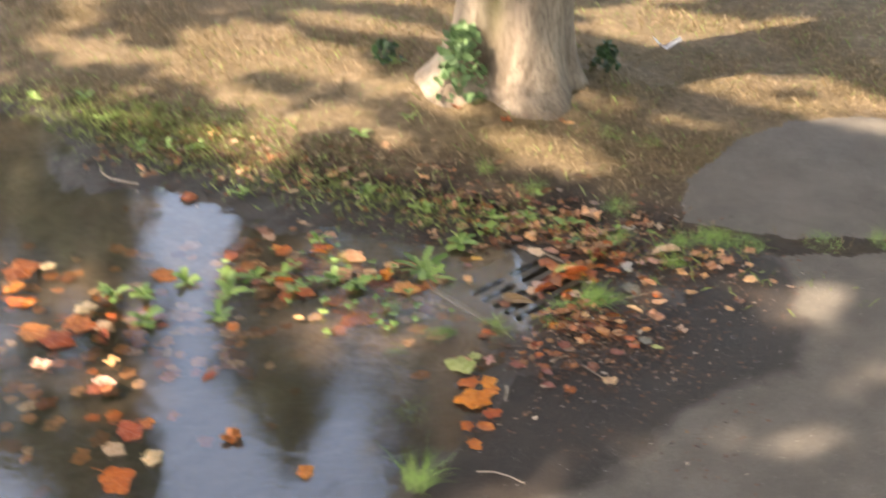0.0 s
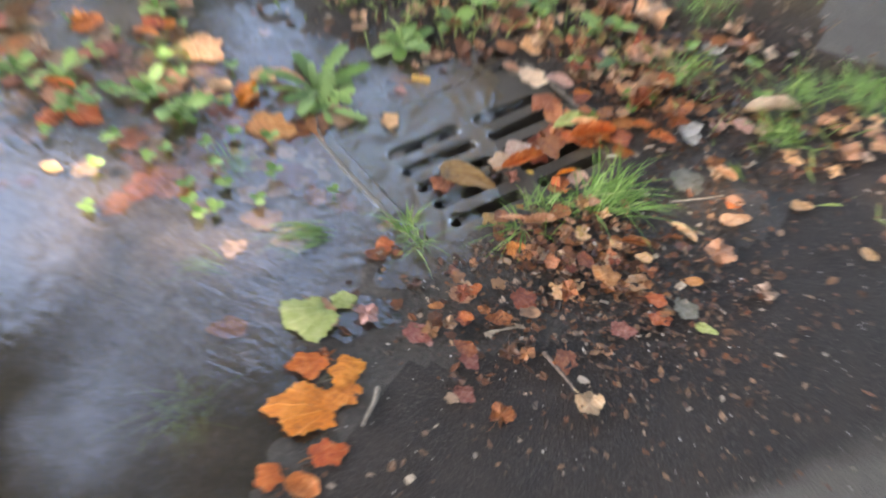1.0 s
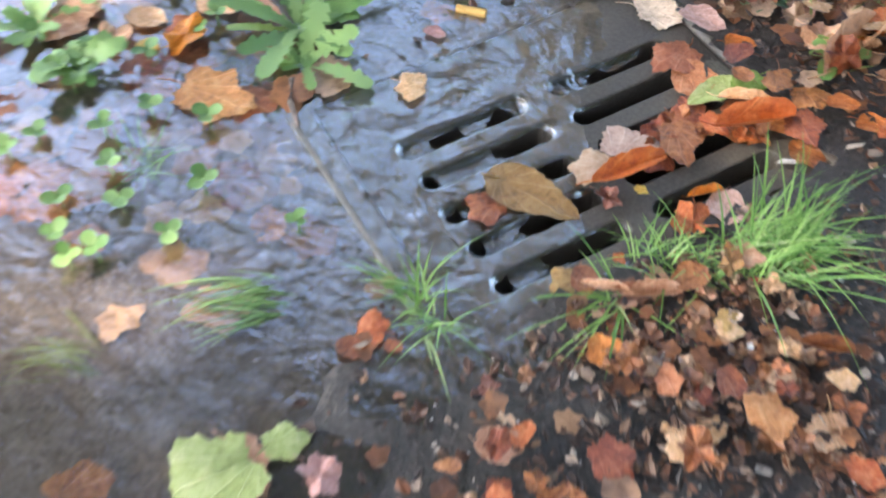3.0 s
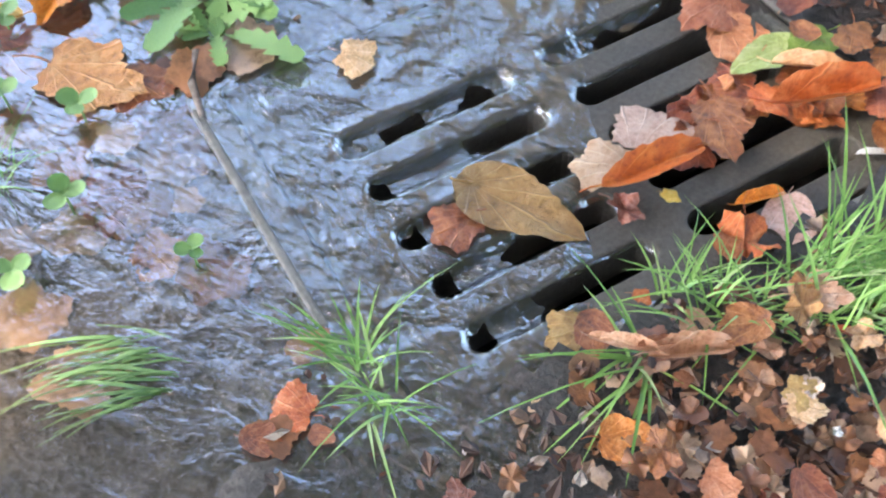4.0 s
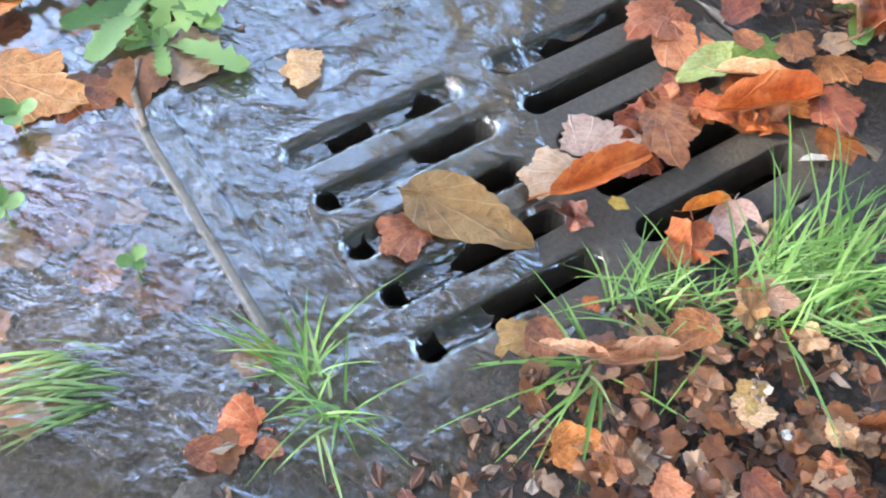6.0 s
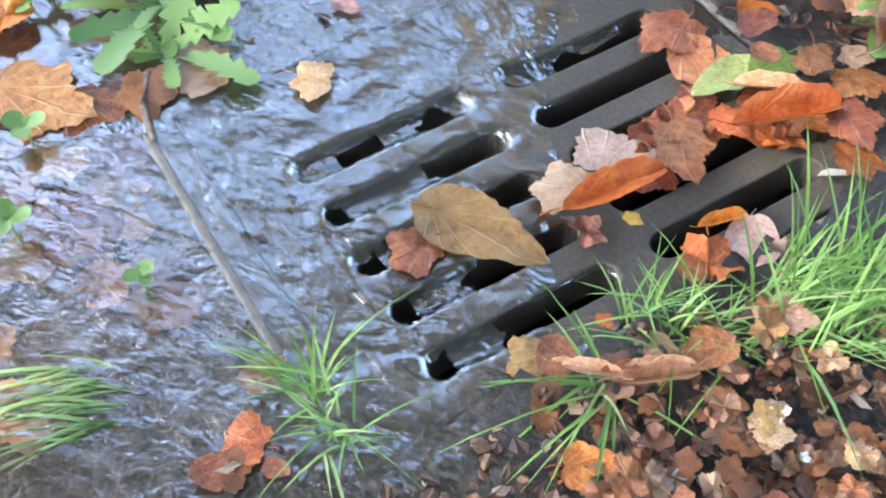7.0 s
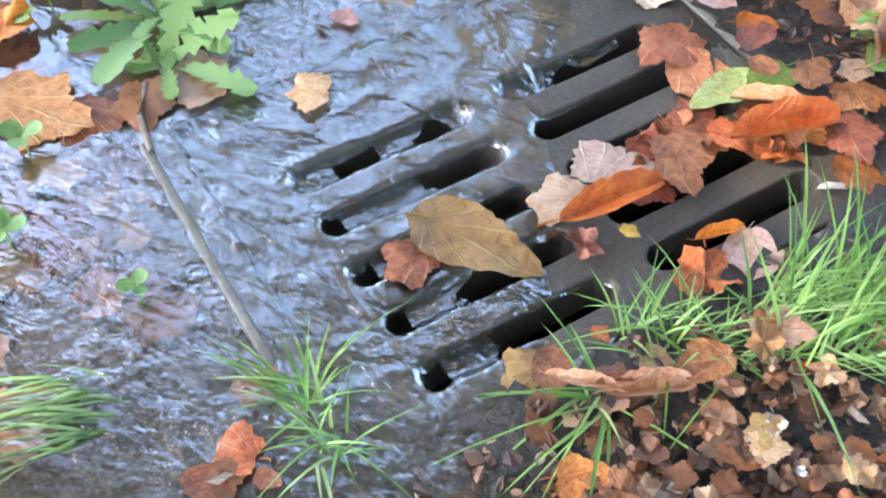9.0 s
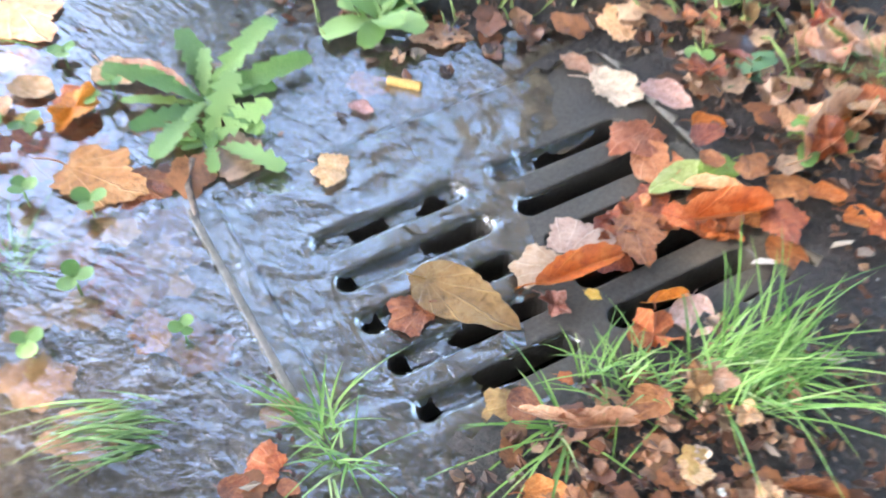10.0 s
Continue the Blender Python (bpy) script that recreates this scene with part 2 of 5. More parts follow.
GROUND, ASPHALT, WATER, IRON, CONCRETE, BARK = (f() for f in (ground_material, asphalt_material, water_material, iron_material, concrete_material, bark_material))
LEAF = {
    "orange": leaf_material("orange leaf", (0.36, 0.075, 0.010), (0.58, 0.150, 0.018), (0.70, 0.25, 0.055)),
    "rustbright": leaf_material("bright rust leaf", (0.30, 0.065, 0.014), (0.52, 0.135, 0.030), (0.66, 0.27, 0.10)),
    "cider": leaf_material("cider-brown leaf", (0.33, 0.105, 0.035), (0.49, 0.185, 0.065), (0.60, 0.30, 0.15)),
    "rust": leaf_material("rust leaf", (0.10, 0.030, 0.012), (0.27, 0.078, 0.026), (0.44, 0.17, 0.065), 0.35),
    "tan": leaf_material("tan leaf", (0.40, 0.18, 0.075), (0.60, 0.32, 0.165), (0.72, 0.47, 0.30)),
    "cream": leaf_material("cream leaf", (0.48, 0.30, 0.14), (0.68, 0.47, 0.27), (0.76, 0.58, 0.38), spot=0.15),
    "pale": leaf_material("pale leaf", (0.36, 0.22, 0.14), (0.60, 0.42, 0.30), (0.70, 0.54, 0.42), spot=0.3),
    "pink": leaf_material("pinkish leaf", (0.34, 0.15, 0.10), (0.58, 0.32, 0.25), (0.68, 0.46, 0.40)),
    "olive": leaf_material("olive leaf", (0.19, 0.105, 0.026), (0.37, 0.215, 0.062), (0.48, 0.32, 0.125), 0.3, 0.3),
    "ochre": leaf_material("ochre leaf", (0.22, 0.11, 0.025), (0.40, 0.22, 0.065), (0.52, 0.33, 0.12), 0.35),
    "darkred": leaf_material("dark red leaf", (0.14, 0.035, 0.022), (0.28, 0.082, 0.055), (0.42, 0.21, 0.17), 0.4),
    "grey": leaf_material("grey leaf", (0.075, 0.068, 0.05), (0.135, 0.125, 0.095), (0.21, 0.195, 0.155)),
    "white": leaf_material("white scrap", (0.42, 0.39, 0.34), (0.58, 0.55, 0.50), (0.68, 0.66, 0.62), spot=0.1),
    "yellow": leaf_material("yellow leaf", (0.52, 0.28, 0.04), (0.72, 0.42, 0.07), (0.8, 0.55, 0.18)),
    "yellowgreen": leaf_material("yellow-green leaf", (0.21, 0.24, 0.065), (0.33, 0.37, 0.115), (0.45, 0.46, 0.21), spot=0.2),
    "green": leaf_material("green leaf", (0.12, 0.24, 0.025), (0.22, 0.38, 0.05), (0.36, 0.5, 0.12), spot=0.1),
}
WORDS = {"orange": "bright orange", "rustbright": "rusty orange", "cider": "orange-tan", "rust": "dark rust-brown wet", "tan": "dry tan", "cream": "cream-coloured", "pale": "pale beige", "pink": "pinkish brown", "olive": "olive-brown soaked", "ochre": "ochre soaked", "darkred": "dark red", "grey": "grey-brown decayed", "white": "whitish bleached", "yellow": "yellow", "yellowgreen": "yellow-green", "green": "fresh green"}
GRASS = plant_material("grass", (0.10, 0.22, 0.035), (0.29, 0.48, 0.11), 0.4, (0.48, 0.52, 0.24))
DRYGRASS = plant_material("dry grass", (0.11, 0.082, 0.038), (0.30, 0.22, 0.13), 0.7, (0.50, 0.40, 0.27))
MURKGRASS = plant_material("drowned grass", (0.10, 0.15, 0.03), (0.24, 0.31, 0.10), 0.5)
DROWNED = plant_material("combed grass", (0.075, 0.15, 0.035), (0.19, 0.31, 0.095), 0.45)
WEED = plant_material("weed leaf", (0.11, 0.22, 0.045), (0.31, 0.46, 0.14), 0.5)
SAGE = plant_material("shrub leaf", (0.07, 0.15, 0.06), (0.19, 0.32, 0.15), 0.5)
DEEPGREEN = plant_material("dark weed leaf", (0.018, 0.05, 0.02), (0.04, 0.10, 0.035), 0.5)
CROWN = plant_material("crown leaf", (0.045, 0.075, 0.016), (0.10, 0.14, 0.035), 0.55, (0.24, 0.15, 0.03))
CRUMBS = litter_material()
TWIG = plain_material("twig", (0.09, 0.06, 0.045), (0.26, 0.20, 0.16), 160)
PALETWIG = plain_material("pale twig", (0.26, 0.20, 0.15), (0.48, 0.42, 0.35), 160)
GRIT = plain_material("grit", (0.32, 0.29, 0.26), (0.62, 0.58, 0.54), 40)
PAPER = plain_material("paper", (0.7, 0.7, 0.7), (0.82, 0.82, 0.82), 30, 0.8)
CORK = plain_material("cork paper", (0.55, 0.30, 0.07), (0.72, 0.45, 0.14), 500)

# ---- the lie of the land ----
SHORE = [(-3.1, 0.15), (-2.17, 0.46), (-1.96, 0.49), (-1.77, 0.41), (-1.69, 0.18), (-1.57, 0.05), (-1.22, 0.16), (-0.81, 0.09), (-0.60, 0.17), (-0.45, 0.20), (-0.33, 0.20), (-0.19, 0.245), (-0.09, 0.28), (-0.03, 0.24), (0.0, 0.13), (0.06, 0.05), (0.105, -0.03), (0.105, -0.075), (0.125, -0.11), (0.10, -0.165), (0.06, -0.22), (0.09, -0.26), (0.06, -0.33), (0.03, -0.42), (0.08, -0.5), (0.115, -0.58), (0.08, -0.68), (0.02, -0.80), (-0.04, -1.0), (-0.22, -1.55), (-0.9, -1.95), (-1.9, -2.05), (-2.8, -1.5), (-3.4, -0.7)]
FAR_SLAB = [(0.38, 0.60), (0.33, 0.89), (0.45, 1.235), (0.62, 1.53), (0.82, 1.65), (4.2, 2.9), (4.2, 1.85), (0.97, 0.71), (0.70, 0.60)]
NEAR_SLAB = [(0.15, -0.36), (0.32, -0.2), (0.46, 0.12), (0.52, 0.40), (0.70, 0.49), (0.98, 0.60), (4.2, 1.72), (5.2, -5.0), (-0.2, -5.0), (0.03, -0.95), (0.10, -0.68)]
WETLAND = [(-4, 0.75), (-1.2, 0.40), (-0.4, 0.42), (0.2, 0.52), (0.48, 0.56), (0.66, 0.45), (0.73, 0.36), (0.80, 0.10), (0.82, -0.06), (0.70, -0.22), (0.54, -0.34), (0.42, -0.62), (0.20, -1.05), (0.0, -2.2), (-4, -2.2)]
A = np.array((-0.003, 0.072))  # the rounded end of one slot
U, V = np.array((0.4147, 0.9100)), np.array((0.9100, -0.4147))
GRATE_U, GRATE_V, GRATE_TOP = (-0.178, 0.194), (-0.134, 0.158), -0.004
RIM = 0.026
PITCH, SLOT_LONG, SLOT_WIDE, RIB = 0.0419, 0.134, 0.0205, 0.027


def uv(x, y):
    dx, dy = np.asarray(x, float) - A[0], np.asarray(y, float) - A[1]
    return dx * U[0] + dy * U[1], dx * V[0] + dy * V[1]


def grate_distance(x, y):
    """How far a place lies outside the grate's frame."""
    u, v = uv(x, y)
    return np.maximum(np.maximum(GRATE_U[0] - RIM - u, u - GRATE_U[1] - RIM), np.maximum(GRATE_V[0] - RIM - v, v - GRATE_V[1] - RIM))


def land(x, y):
    """Height of the ground; still water stands at 0."""
    x, y = np.asarray(x, float), np.asarray(y, float)
    sd = edge_distance(SHORE, x, y) + 0.05 * (vnoise(x * 9, y * 9, 3) - 0.5) * smooth(0.25, 0.5, grate_distance(x, y))
    deep = 0.011 + 0.022 * smooth(-0.3, -0.6, y) + 0.01 * smooth(-1.0, -1.6, x)
    h = np.where(sd > 0, 0.009 * smooth(0, 0.06, sd) + 0.03 * smooth(0.15, 1.2, sd), -deep * smooth(0, 0.16, -sd))
    paved = np.minimum(edge_distance(FAR_SLAB, x, y), edge_distance(NEAR_SLAB, x, y))
    bumpy = smooth(-0.02, 0.05, paved)
    h = h + bumpy * ((vnoise(x * 26, y * 26, 5) - 0.5) * 0.008 + (vnoise(x * 70, y * 70, 6) - 0.5) * 0.004)
    h = h + 0.10 * np.exp(-((x + 0.41) ** 2 + (y - 1.34) ** 2) / 0.20) + 0.012 * smooth(1.0, 4.0, np.hypot(x, y)) * vnoise(x * 1.3, y * 1.3, 8)
    near = smooth(0.05, 0.0, grate_distance(x, y))
    u, v = uv(x, y)
    low = np.where((u > -0.12) & (v > -0.1), 0.004, np.where((u > -0.12) | (v > 0.10) | (v < -0.14), -0.0012, -0.007))
    return h * (1 - near) + low * near


def masks(x, y):
    sd = edge_distance(SHORE, x, y)
    back = np.interp(x, [-4, -2.1, -1.3, -0.8, -0.4, 0.0, 0.3, 4], [0.7, 0.58, 0.36, 0.42, 0.55, 0.55, 0.62, 0.9])
    lawn = smooth(-0.06, 0.30, y - back + 0.25 * (vnoise(x * 7, y * 7, 11) - 0.5))
    lawn = np.maximum(lawn, smooth(1.4, 2.4, np.hypot(x - 0.5, y + 0.6)) * (sd > 0.25))
    wet = 1 - smooth(-0.05, 0.03, edge_distance(WETLAND, x, y) + 0.10 * (vnoise(x * 6, y * 6, 12) - 0.5) + 0.03 * (vnoise(x * 30, y * 30, 13) - 0.5))
    silt = smooth(0.0, 0.10, -sd) * (0.30 + 0.70 * vnoise(x * 8, y * 8, 14)) * (1 - 0.85 * smooth(-0.36, -0.55, y))
    return lawn, wet, silt


def axis(lo, hi, step, far):
    inner = np.arange(lo, hi + step / 2, step)
    grow = np.cumsum(step * 1.13 ** np.arange(1, 90))
    grow = grow[grow < far]
    return np.r_[(lo - grow)[::-1], inner, hi + grow]


def sheet(name, xs, ys, height, keep, material, attrs):
    """A height field on a grid; keep says which cells stay."""
    gx, gy = np.meshgrid(xs, ys)
    z = height(gx, gy)
    nx = len(xs)
    cx, cy = (gx[:-1, :-1] + gx[1:, 1:]) / 2, (gy[:-1, :-1] + gy[1:, 1:]) / 2
    iy, ix = np.nonzero(keep(cx, cy))
    a = iy * nx + ix
    quads = np.stack([a, a + 1, a + nx + 1, a + nx], 1)
    used, flat = np.unique(quads, return_inverse=True)
    co = np.stack([gx.ravel(), gy.ravel(), z.ravel()], 1)[used]
    me = bpy.data.meshes.new(name)
    me.vertices.add(len(co))
    me.vertices.foreach_set("co", co.ravel())
    me.loops.add(flat.size)
    me.loops.foreach_set("vertex_index", flat.ravel().astype(np.int32))
    me.polygons.add(len(quads))
    me.polygons.foreach_set("loop_start", np.arange(0, flat.size, 4, dtype=np.int32))
    me.polygons.foreach_set("use_smooth", np.ones(len(quads), bool))
    for key, values in attrs(co[:, 0], co[:, 1]).items():
        me.attributes.new(key, "FLOAT", "POINT").data.foreach_set("value", values.astype(np.float32))
    me.update(calc_edges=True)
    me.validate()
    me.materials.append(material)
    return new(name, me)


XS, YS = axis(-2.2, 1.3, 0.0125, 900), axis(-1.25, 2.2, 0.0125, 900)


def paved_cell(x, y):
    wob = 0.03 * (vnoise(x * 20, y * 20, 21) - 0.5)
    return np.minimum(edge_distance(FAR_SLAB, x, y), edge_distance(NEAR_SLAB, x, y)) + wob < 0


def ground_attrs(x, y):
    lawn, wet, silt = masks(x, y)
    return {"lawn": lawn, "wet": wet, "silt": silt}


outside = lambda x, y: grate_distance(x, y) > -RIM * np.where((uv(x, y)[0] < -0.12) & (np.abs(uv(x, y)[1] + 0.02) < 0.12), 0.5, 0.93)
tagged(sheet("ground", XS, YS, land, lambda x, y: outside(x, y) & ~paved_cell(x, y), GROUND, ground_attrs), "dry tan lawn turning to dark wet soil round a puddle", "ground", kind="structure")
tagged(sheet("pavement", XS, YS, land, lambda x, y: outside(x, y) & paved_cell(x, y), ASPHALT, ground_attrs), "grey asphalt path, dark and wet beside the drain", "pavement", kind="structure")


def slot_distance(x, y):
    """Distance to the nearest slot's outline, negative inside it."""
    u, v = uv(x, y)
    best = np.full(u.shape, 1e9)
    for u0 in (-SLOT_LONG, RIB):
        r = SLOT_WIDE / 2
        along = np.clip(u, u0 + r, u0 + SLOT_LONG - r)
        for k in range(-1, 4):
            best = np.minimum(best, np.hypot(u - along, v - k * PITCH) - r)
    return best


def slot_place(x, y):
    """Along the nearest left-hand slot, across it, and its number."""
    u, v = uv(x, y)
    k = np.clip(np.round(v / PITCH), -1, 3)
    return u, v - k * PITCH, k


def water_level(x, y):
    sd = edge_distance(SHORE, x, y)
    on = smooth(0.0, -0.04, grate_distance(x, y))
    u, v = uv(x, y)
    stir = on * ((vnoise(u * 45, v * 60, 31) - 0.5) * 0.0020 + (vnoise(u * 120, v * 90, 36) - 0.5) * 0.0005)
    # the sheet slides over the rim in short standing waves, then curls down at the slots
    waves = 0.00016 * np.sin(u * 900 + 5 * vnoise(u * 30, v * 30, 37) + 22 * v) * smooth(-0.215, -0.19, u) * smooth(-0.10, -0.135, u) * smooth(-0.14, -0.08, v)
    pour = 0.006 * on * smooth(0.004, -0.006, slot_distance(x, y) + 0.005 * (vnoise(u * 60, v * 60, 33) - 0.5))
    return -0.0042 * on * smooth(-0.035, 0.012, sd) + stir + waves - 0.0012 * on - pour


def water_cell(x, y):
    """Where the sheet holds together; it tears open over the slots."""
    u, w, k = slot_place(x, y)
    ragged = vnoise(u * 70, w * 140 + k * 7, 34)
    lip = np.where(k < 0, -0.0035, np.where(u < -0.07, -0.006, -0.011)) + 0.009 * (ragged - 0.5)
    bridge = np.where(k < 0, vnoise(u * 34, k * 3.0, 35) > 0.60, (u > -0.118) & (u < -0.092 + 0.02 * ragged + 0.03 * (k == 0)))
    torn = (slot_distance(x, y) < -0.001) & (w > lip) & ~bridge
    return (edge_distance(SHORE, x, y) < 0.03) & ~torn


def water_attrs(x, y):
    d = np.hypot(x + 0.03, y + 0.02)
    u, v = uv(x, y)
    rush = smooth(-0.215, -0.19, u) * smooth(-0.06, -0.12, u) * smooth(-0.16, -0.10, v) * smooth(0.20, 0.12, v)
    return {"flow": 0.04 + 0.22 * smooth(0.75, 0.35, d) + 0.70 * smooth(0.30, 0.12, d), "rush": rush}


WX, WY = axis(-0.21, 0.16, 0.0014, 6), axis(-0.17, 0.24, 0.0014, 6)
tagged(sheet("water", WX, WY, water_level, water_cell, WATER, water_attrs), "shallow clear rain puddle rippling towards a drain", "water", kind="structure")

# ---- the drain ----


def ring(bm, pts, z=0.0):
    vs = [bm.verts.new((x, y, z)) for x, y in pts]
    return [bm.edges.new((a, b)) for a, b in zip(vs, vs[1:] + vs[:1])]


def slot_outline(u0, u1, v, w):
    r = w / 2
    right = [(u1 - r + r * math.cos(a), v + r * math.sin(a)) for a in np.linspace(-math.pi / 2, math.pi / 2, 9)]
    left = [(u0 + r + r * math.cos(a), v + r * math.sin(a)) for a in np.linspace(math.pi / 2, 3 * math.pi / 2, 9)]
    return right + left


def slab_with_holes(outline, holes, depth):
    bm = bmesh.new()
    edges = ring(bm, outline)
    for h in holes:
        edges += ring(bm, h)
    bmesh.ops.triangle_fill(bm, edges=edges, use_beauty=True, use_dissolve=False)
    out = bmesh.ops.extrude_face_region(bm, geom=bm.faces[:])
    for v in out["geom"]:
        if isinstance(v, bmesh.types.BMVert):
            v.co.z -= depth
    bmesh.ops.recalc_face_normals(bm, faces=bm.faces[:])
    return bm


def place_uv(bm, z):
    for v in bm.verts:
        p = A + U * v.co.x + V * v.co.y
        v.co = Vector((p[0], p[1], v.co.z + z))
    bmesh.ops.recalc_face_normals(bm, faces=bm.faces[:])
    return bm


def rect(u0, u1, v0, v1):
    return [(u0, v0), (u1, v0), (u1, v1), (u0, v1)]


drain = tagged(new("drain_grate"), "dark cast-iron drain grate with two rows of slots, half flooded", "drain grate")
holes = []
for k in range(-1, 4):
    holes.append(slot_outline(-SLOT_LONG, 0.0, k * PITCH, SLOT_WIDE))
    holes.append(slot_outline(RIB, RIB + SLOT_LONG, k * PITCH, SLOT_WIDE))
grating = part("grating", place_uv(slab_with_holes(rect(*GRATE_U, *GRATE_V), holes, 0.034), GRATE_TOP), IRON, drain, "cast iron grating with rounded slots")
bev = grating.modifiers.new("worn edges", "BEVEL")
bev.width, bev.segments, bev.limit_method, bev.angle_limit = 0.0018, 2, "ANGLE", radians(50)
outer = rect(GRATE_U[0] - RIM, GRATE_U[1] + RIM, GRATE_V[0] - RIM, GRATE_V[1] + RIM)
inner = rect(GRATE_U[0] - 0.002, GRATE_U[1] + 0.002, GRATE_V[0] - 0.002, GRATE_V[1] + 0.002)
rim = part("frame", place_uv(slab_with_holes(outer, [inner], 0.06), GRATE_TOP + 0.0022), CONCRETE, drain, "worn concrete-grey frame edge")
bev = rim.modifiers.new("worn edges", "BEVEL")
bev.width, bev.segments, bev.limit_method, bev.angle_limit = 0.004, 2, "ANGLE", radians(50)

lip = part("lip", place_uv(slab_with_holes(rect(GRATE_U[0] - RIM - 0.001, GRATE_U[0] - RIM + 0.006, -0.125, 0.075), [], 0.02), 0.0009), CONCRETE, drain, "pale worn lip of the frame just breaking the water")
bev = lip.modifiers.new("worn edges", "BEVEL")
bev.width, bev.segments, bev.limit_method, bev.angle_limit = 0.002, 2, "ANGLE", radians(50)

# closed box below the slots, near-black on its floor and all walls
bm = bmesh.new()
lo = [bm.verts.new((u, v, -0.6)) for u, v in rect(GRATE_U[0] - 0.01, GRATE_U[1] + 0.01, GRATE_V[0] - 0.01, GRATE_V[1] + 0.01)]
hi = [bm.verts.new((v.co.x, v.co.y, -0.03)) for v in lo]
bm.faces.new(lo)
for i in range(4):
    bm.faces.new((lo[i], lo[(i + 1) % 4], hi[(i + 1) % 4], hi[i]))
pit = mesh_ob("drain_chamber", [], [], plain_material("near-black chamber", (0.010, 0.009, 0.008), (0.028, 0.025, 0.022), 20, 0.9))
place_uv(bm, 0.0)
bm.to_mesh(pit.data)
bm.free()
tagged(pit, "near-black chamber under the grate", "drain chamber", kind="structure")


HEIGHTS = land(*np.meshgrid(np.arange(-3.195, 2.5, 0.01), np.arange(-1.995, 4.2, 0.01)))


def rest(x, y):
    """The height of whatever a thing lies on there."""
    u, v = (x - A[0]) * U[0] + (y - A[1]) * U[1], (x - A[0]) * V[0] + (y - A[1]) * V[1]
    if GRATE_U[0] < u < GRATE_U[1] and GRATE_V[0] < v < GRATE_V[1]:
        return GRATE_TOP
    i, j = int(min(max((x + 3.2) / 0.01, 0), 569)), int(min(max((y + 2.0) / 0.01, 0), 619))
    return float(HEIGHTS[j, i])


# ---- fallen leaves ----
def leaf_mesh(kind, seed):
    """A unit leaf: outline in polar form round the middle, three rings, curled."""
    rnd = random.Random("%s%d" % (kind, seed))
    count = 60 if kind in ("lobed", "crumple") else 34
    lobes = [(2 * math.pi * (j + rnd.uniform(-0.22, 0.22)) / 5, rnd.uniform(0.12, 0.34), rnd.uniform(0.22, 0.42)) for j in range(5)]
    ragged = [rnd.uniform(-1, 1) for _ in range(count)]
    ph, curl, twist, cup = rnd.uniform(0, 6), rnd.uniform(-0.25, 0.25), rnd.uniform(-0.2, 0.2), rnd.uniform(-0.06, 0.16)
    verts, faces = [(0, 0, 0)], []
    rim_r = []
    for i in range(count):
        a = 2 * math.pi * i / count
        if kind in ("lobed", "crumple"):
            r = 0.66 + 0.08 * math.sin(a * 2 + ph)
            for at, high, wide in lobes:
                gap = abs((a - at + math.pi) % (2 * math.pi) - math.pi)
                r += high * max(0.0, 1 - gap / (wide * 1.7)) ** 0.9
            r += (0.045 if i % 3 == 0 else -0.015) + 0.025 * ragged[i] + 0.05 * ragged[(i // 5) * 5 % count]
        elif kind == "oval":
            r = 0.90 / math.sqrt(math.cos(a) ** 2 + (math.sin(a) / 0.80) ** 2) + 0.10 * ragged[(i // 3) * 3 % count] * 0.6 + 0.06 * math.sin(3 * a + ph) + rnd.uniform(-0.03, 0.02)
            r += 0.14 * math.exp(-(min(a, 2 * math.pi - a) / 0.22) ** 2) - 0.12 * math.exp(-((a - math.pi) / 0.2) ** 2)
        elif kind == "fold":
            r = 1.0 / math.sqrt(math.cos(a) ** 2 + (math.sin(a) / 0.52) ** 2) + rnd.uniform(-0.05, 0.03)
        else:
            r = 0.98 / math.sqrt(math.cos(a) ** 2 + (math.sin(a) / (0.50 - 0.16 * math.cos(a))) ** 2) + rnd.uniform(-0.04, 0.04)
        rim_r.append((a, r))
    for f in (0.36, 0.7, 1.0):
        for a, r in rim_r:
            x, y = f * r * math.cos(a), f * r * math.sin(a)
            z = cup * f * f + curl * 0.35 * x * x * math.copysign(1, x) + twist * 0.5 * x * y - 0.05 * math.exp(-(y / 0.12) ** 2) * 0.5
            z += 0.035 * math.sin(5 * x + ph) * math.cos(4 * y + ph) * f
            if kind == "crumple":
                z += 0.30 * f * (math.sin(3.0 * a + ph) * 0.6 + 0.35 * math.sin(5 * a + 2 * ph) + rnd.uniform(-0.12, 0.12))
                x, y = x * 0.9, y * 0.78
            if kind == "fold":
                bend = 1.5 + curl * 2
                z += abs(y) * 0.9 * bend * 0.55
                y *= 0.62
            verts.append((x, y, z))
    for i in range(count):
        j = (i + 1) % count
        faces.append((0, 1 + i, 1 + j))
        for k in range(2):
            p = 1 + k * count
            faces.append((p + i, p + count + i, p + count + j, p + j))
    # the stalk, a thin three-sided rod at the base
    rods, rod_faces, base, length = [], [], -0.72, rnd.uniform(0.25, 0.7)
    for k in range(4):
        t = k / 3
        for j in range(3):
            b = j * 2.094
            rods.append((base - t * length, 0.05 * math.sin(2 * t + ph) * t * 3 + 0.022 * math.cos(b), cup * 0.5 + 0.03 + 0.06 * t + 0.022 * math.sin(b)))
    for k in range(3):
        for j in range(3):
            p, q = 3 * k + j, 3 * k + (j + 1) % 3
            rod_faces.append((p, q, q + 3, p + 3))
    low = min(v[2] for v in verts)
    made = []
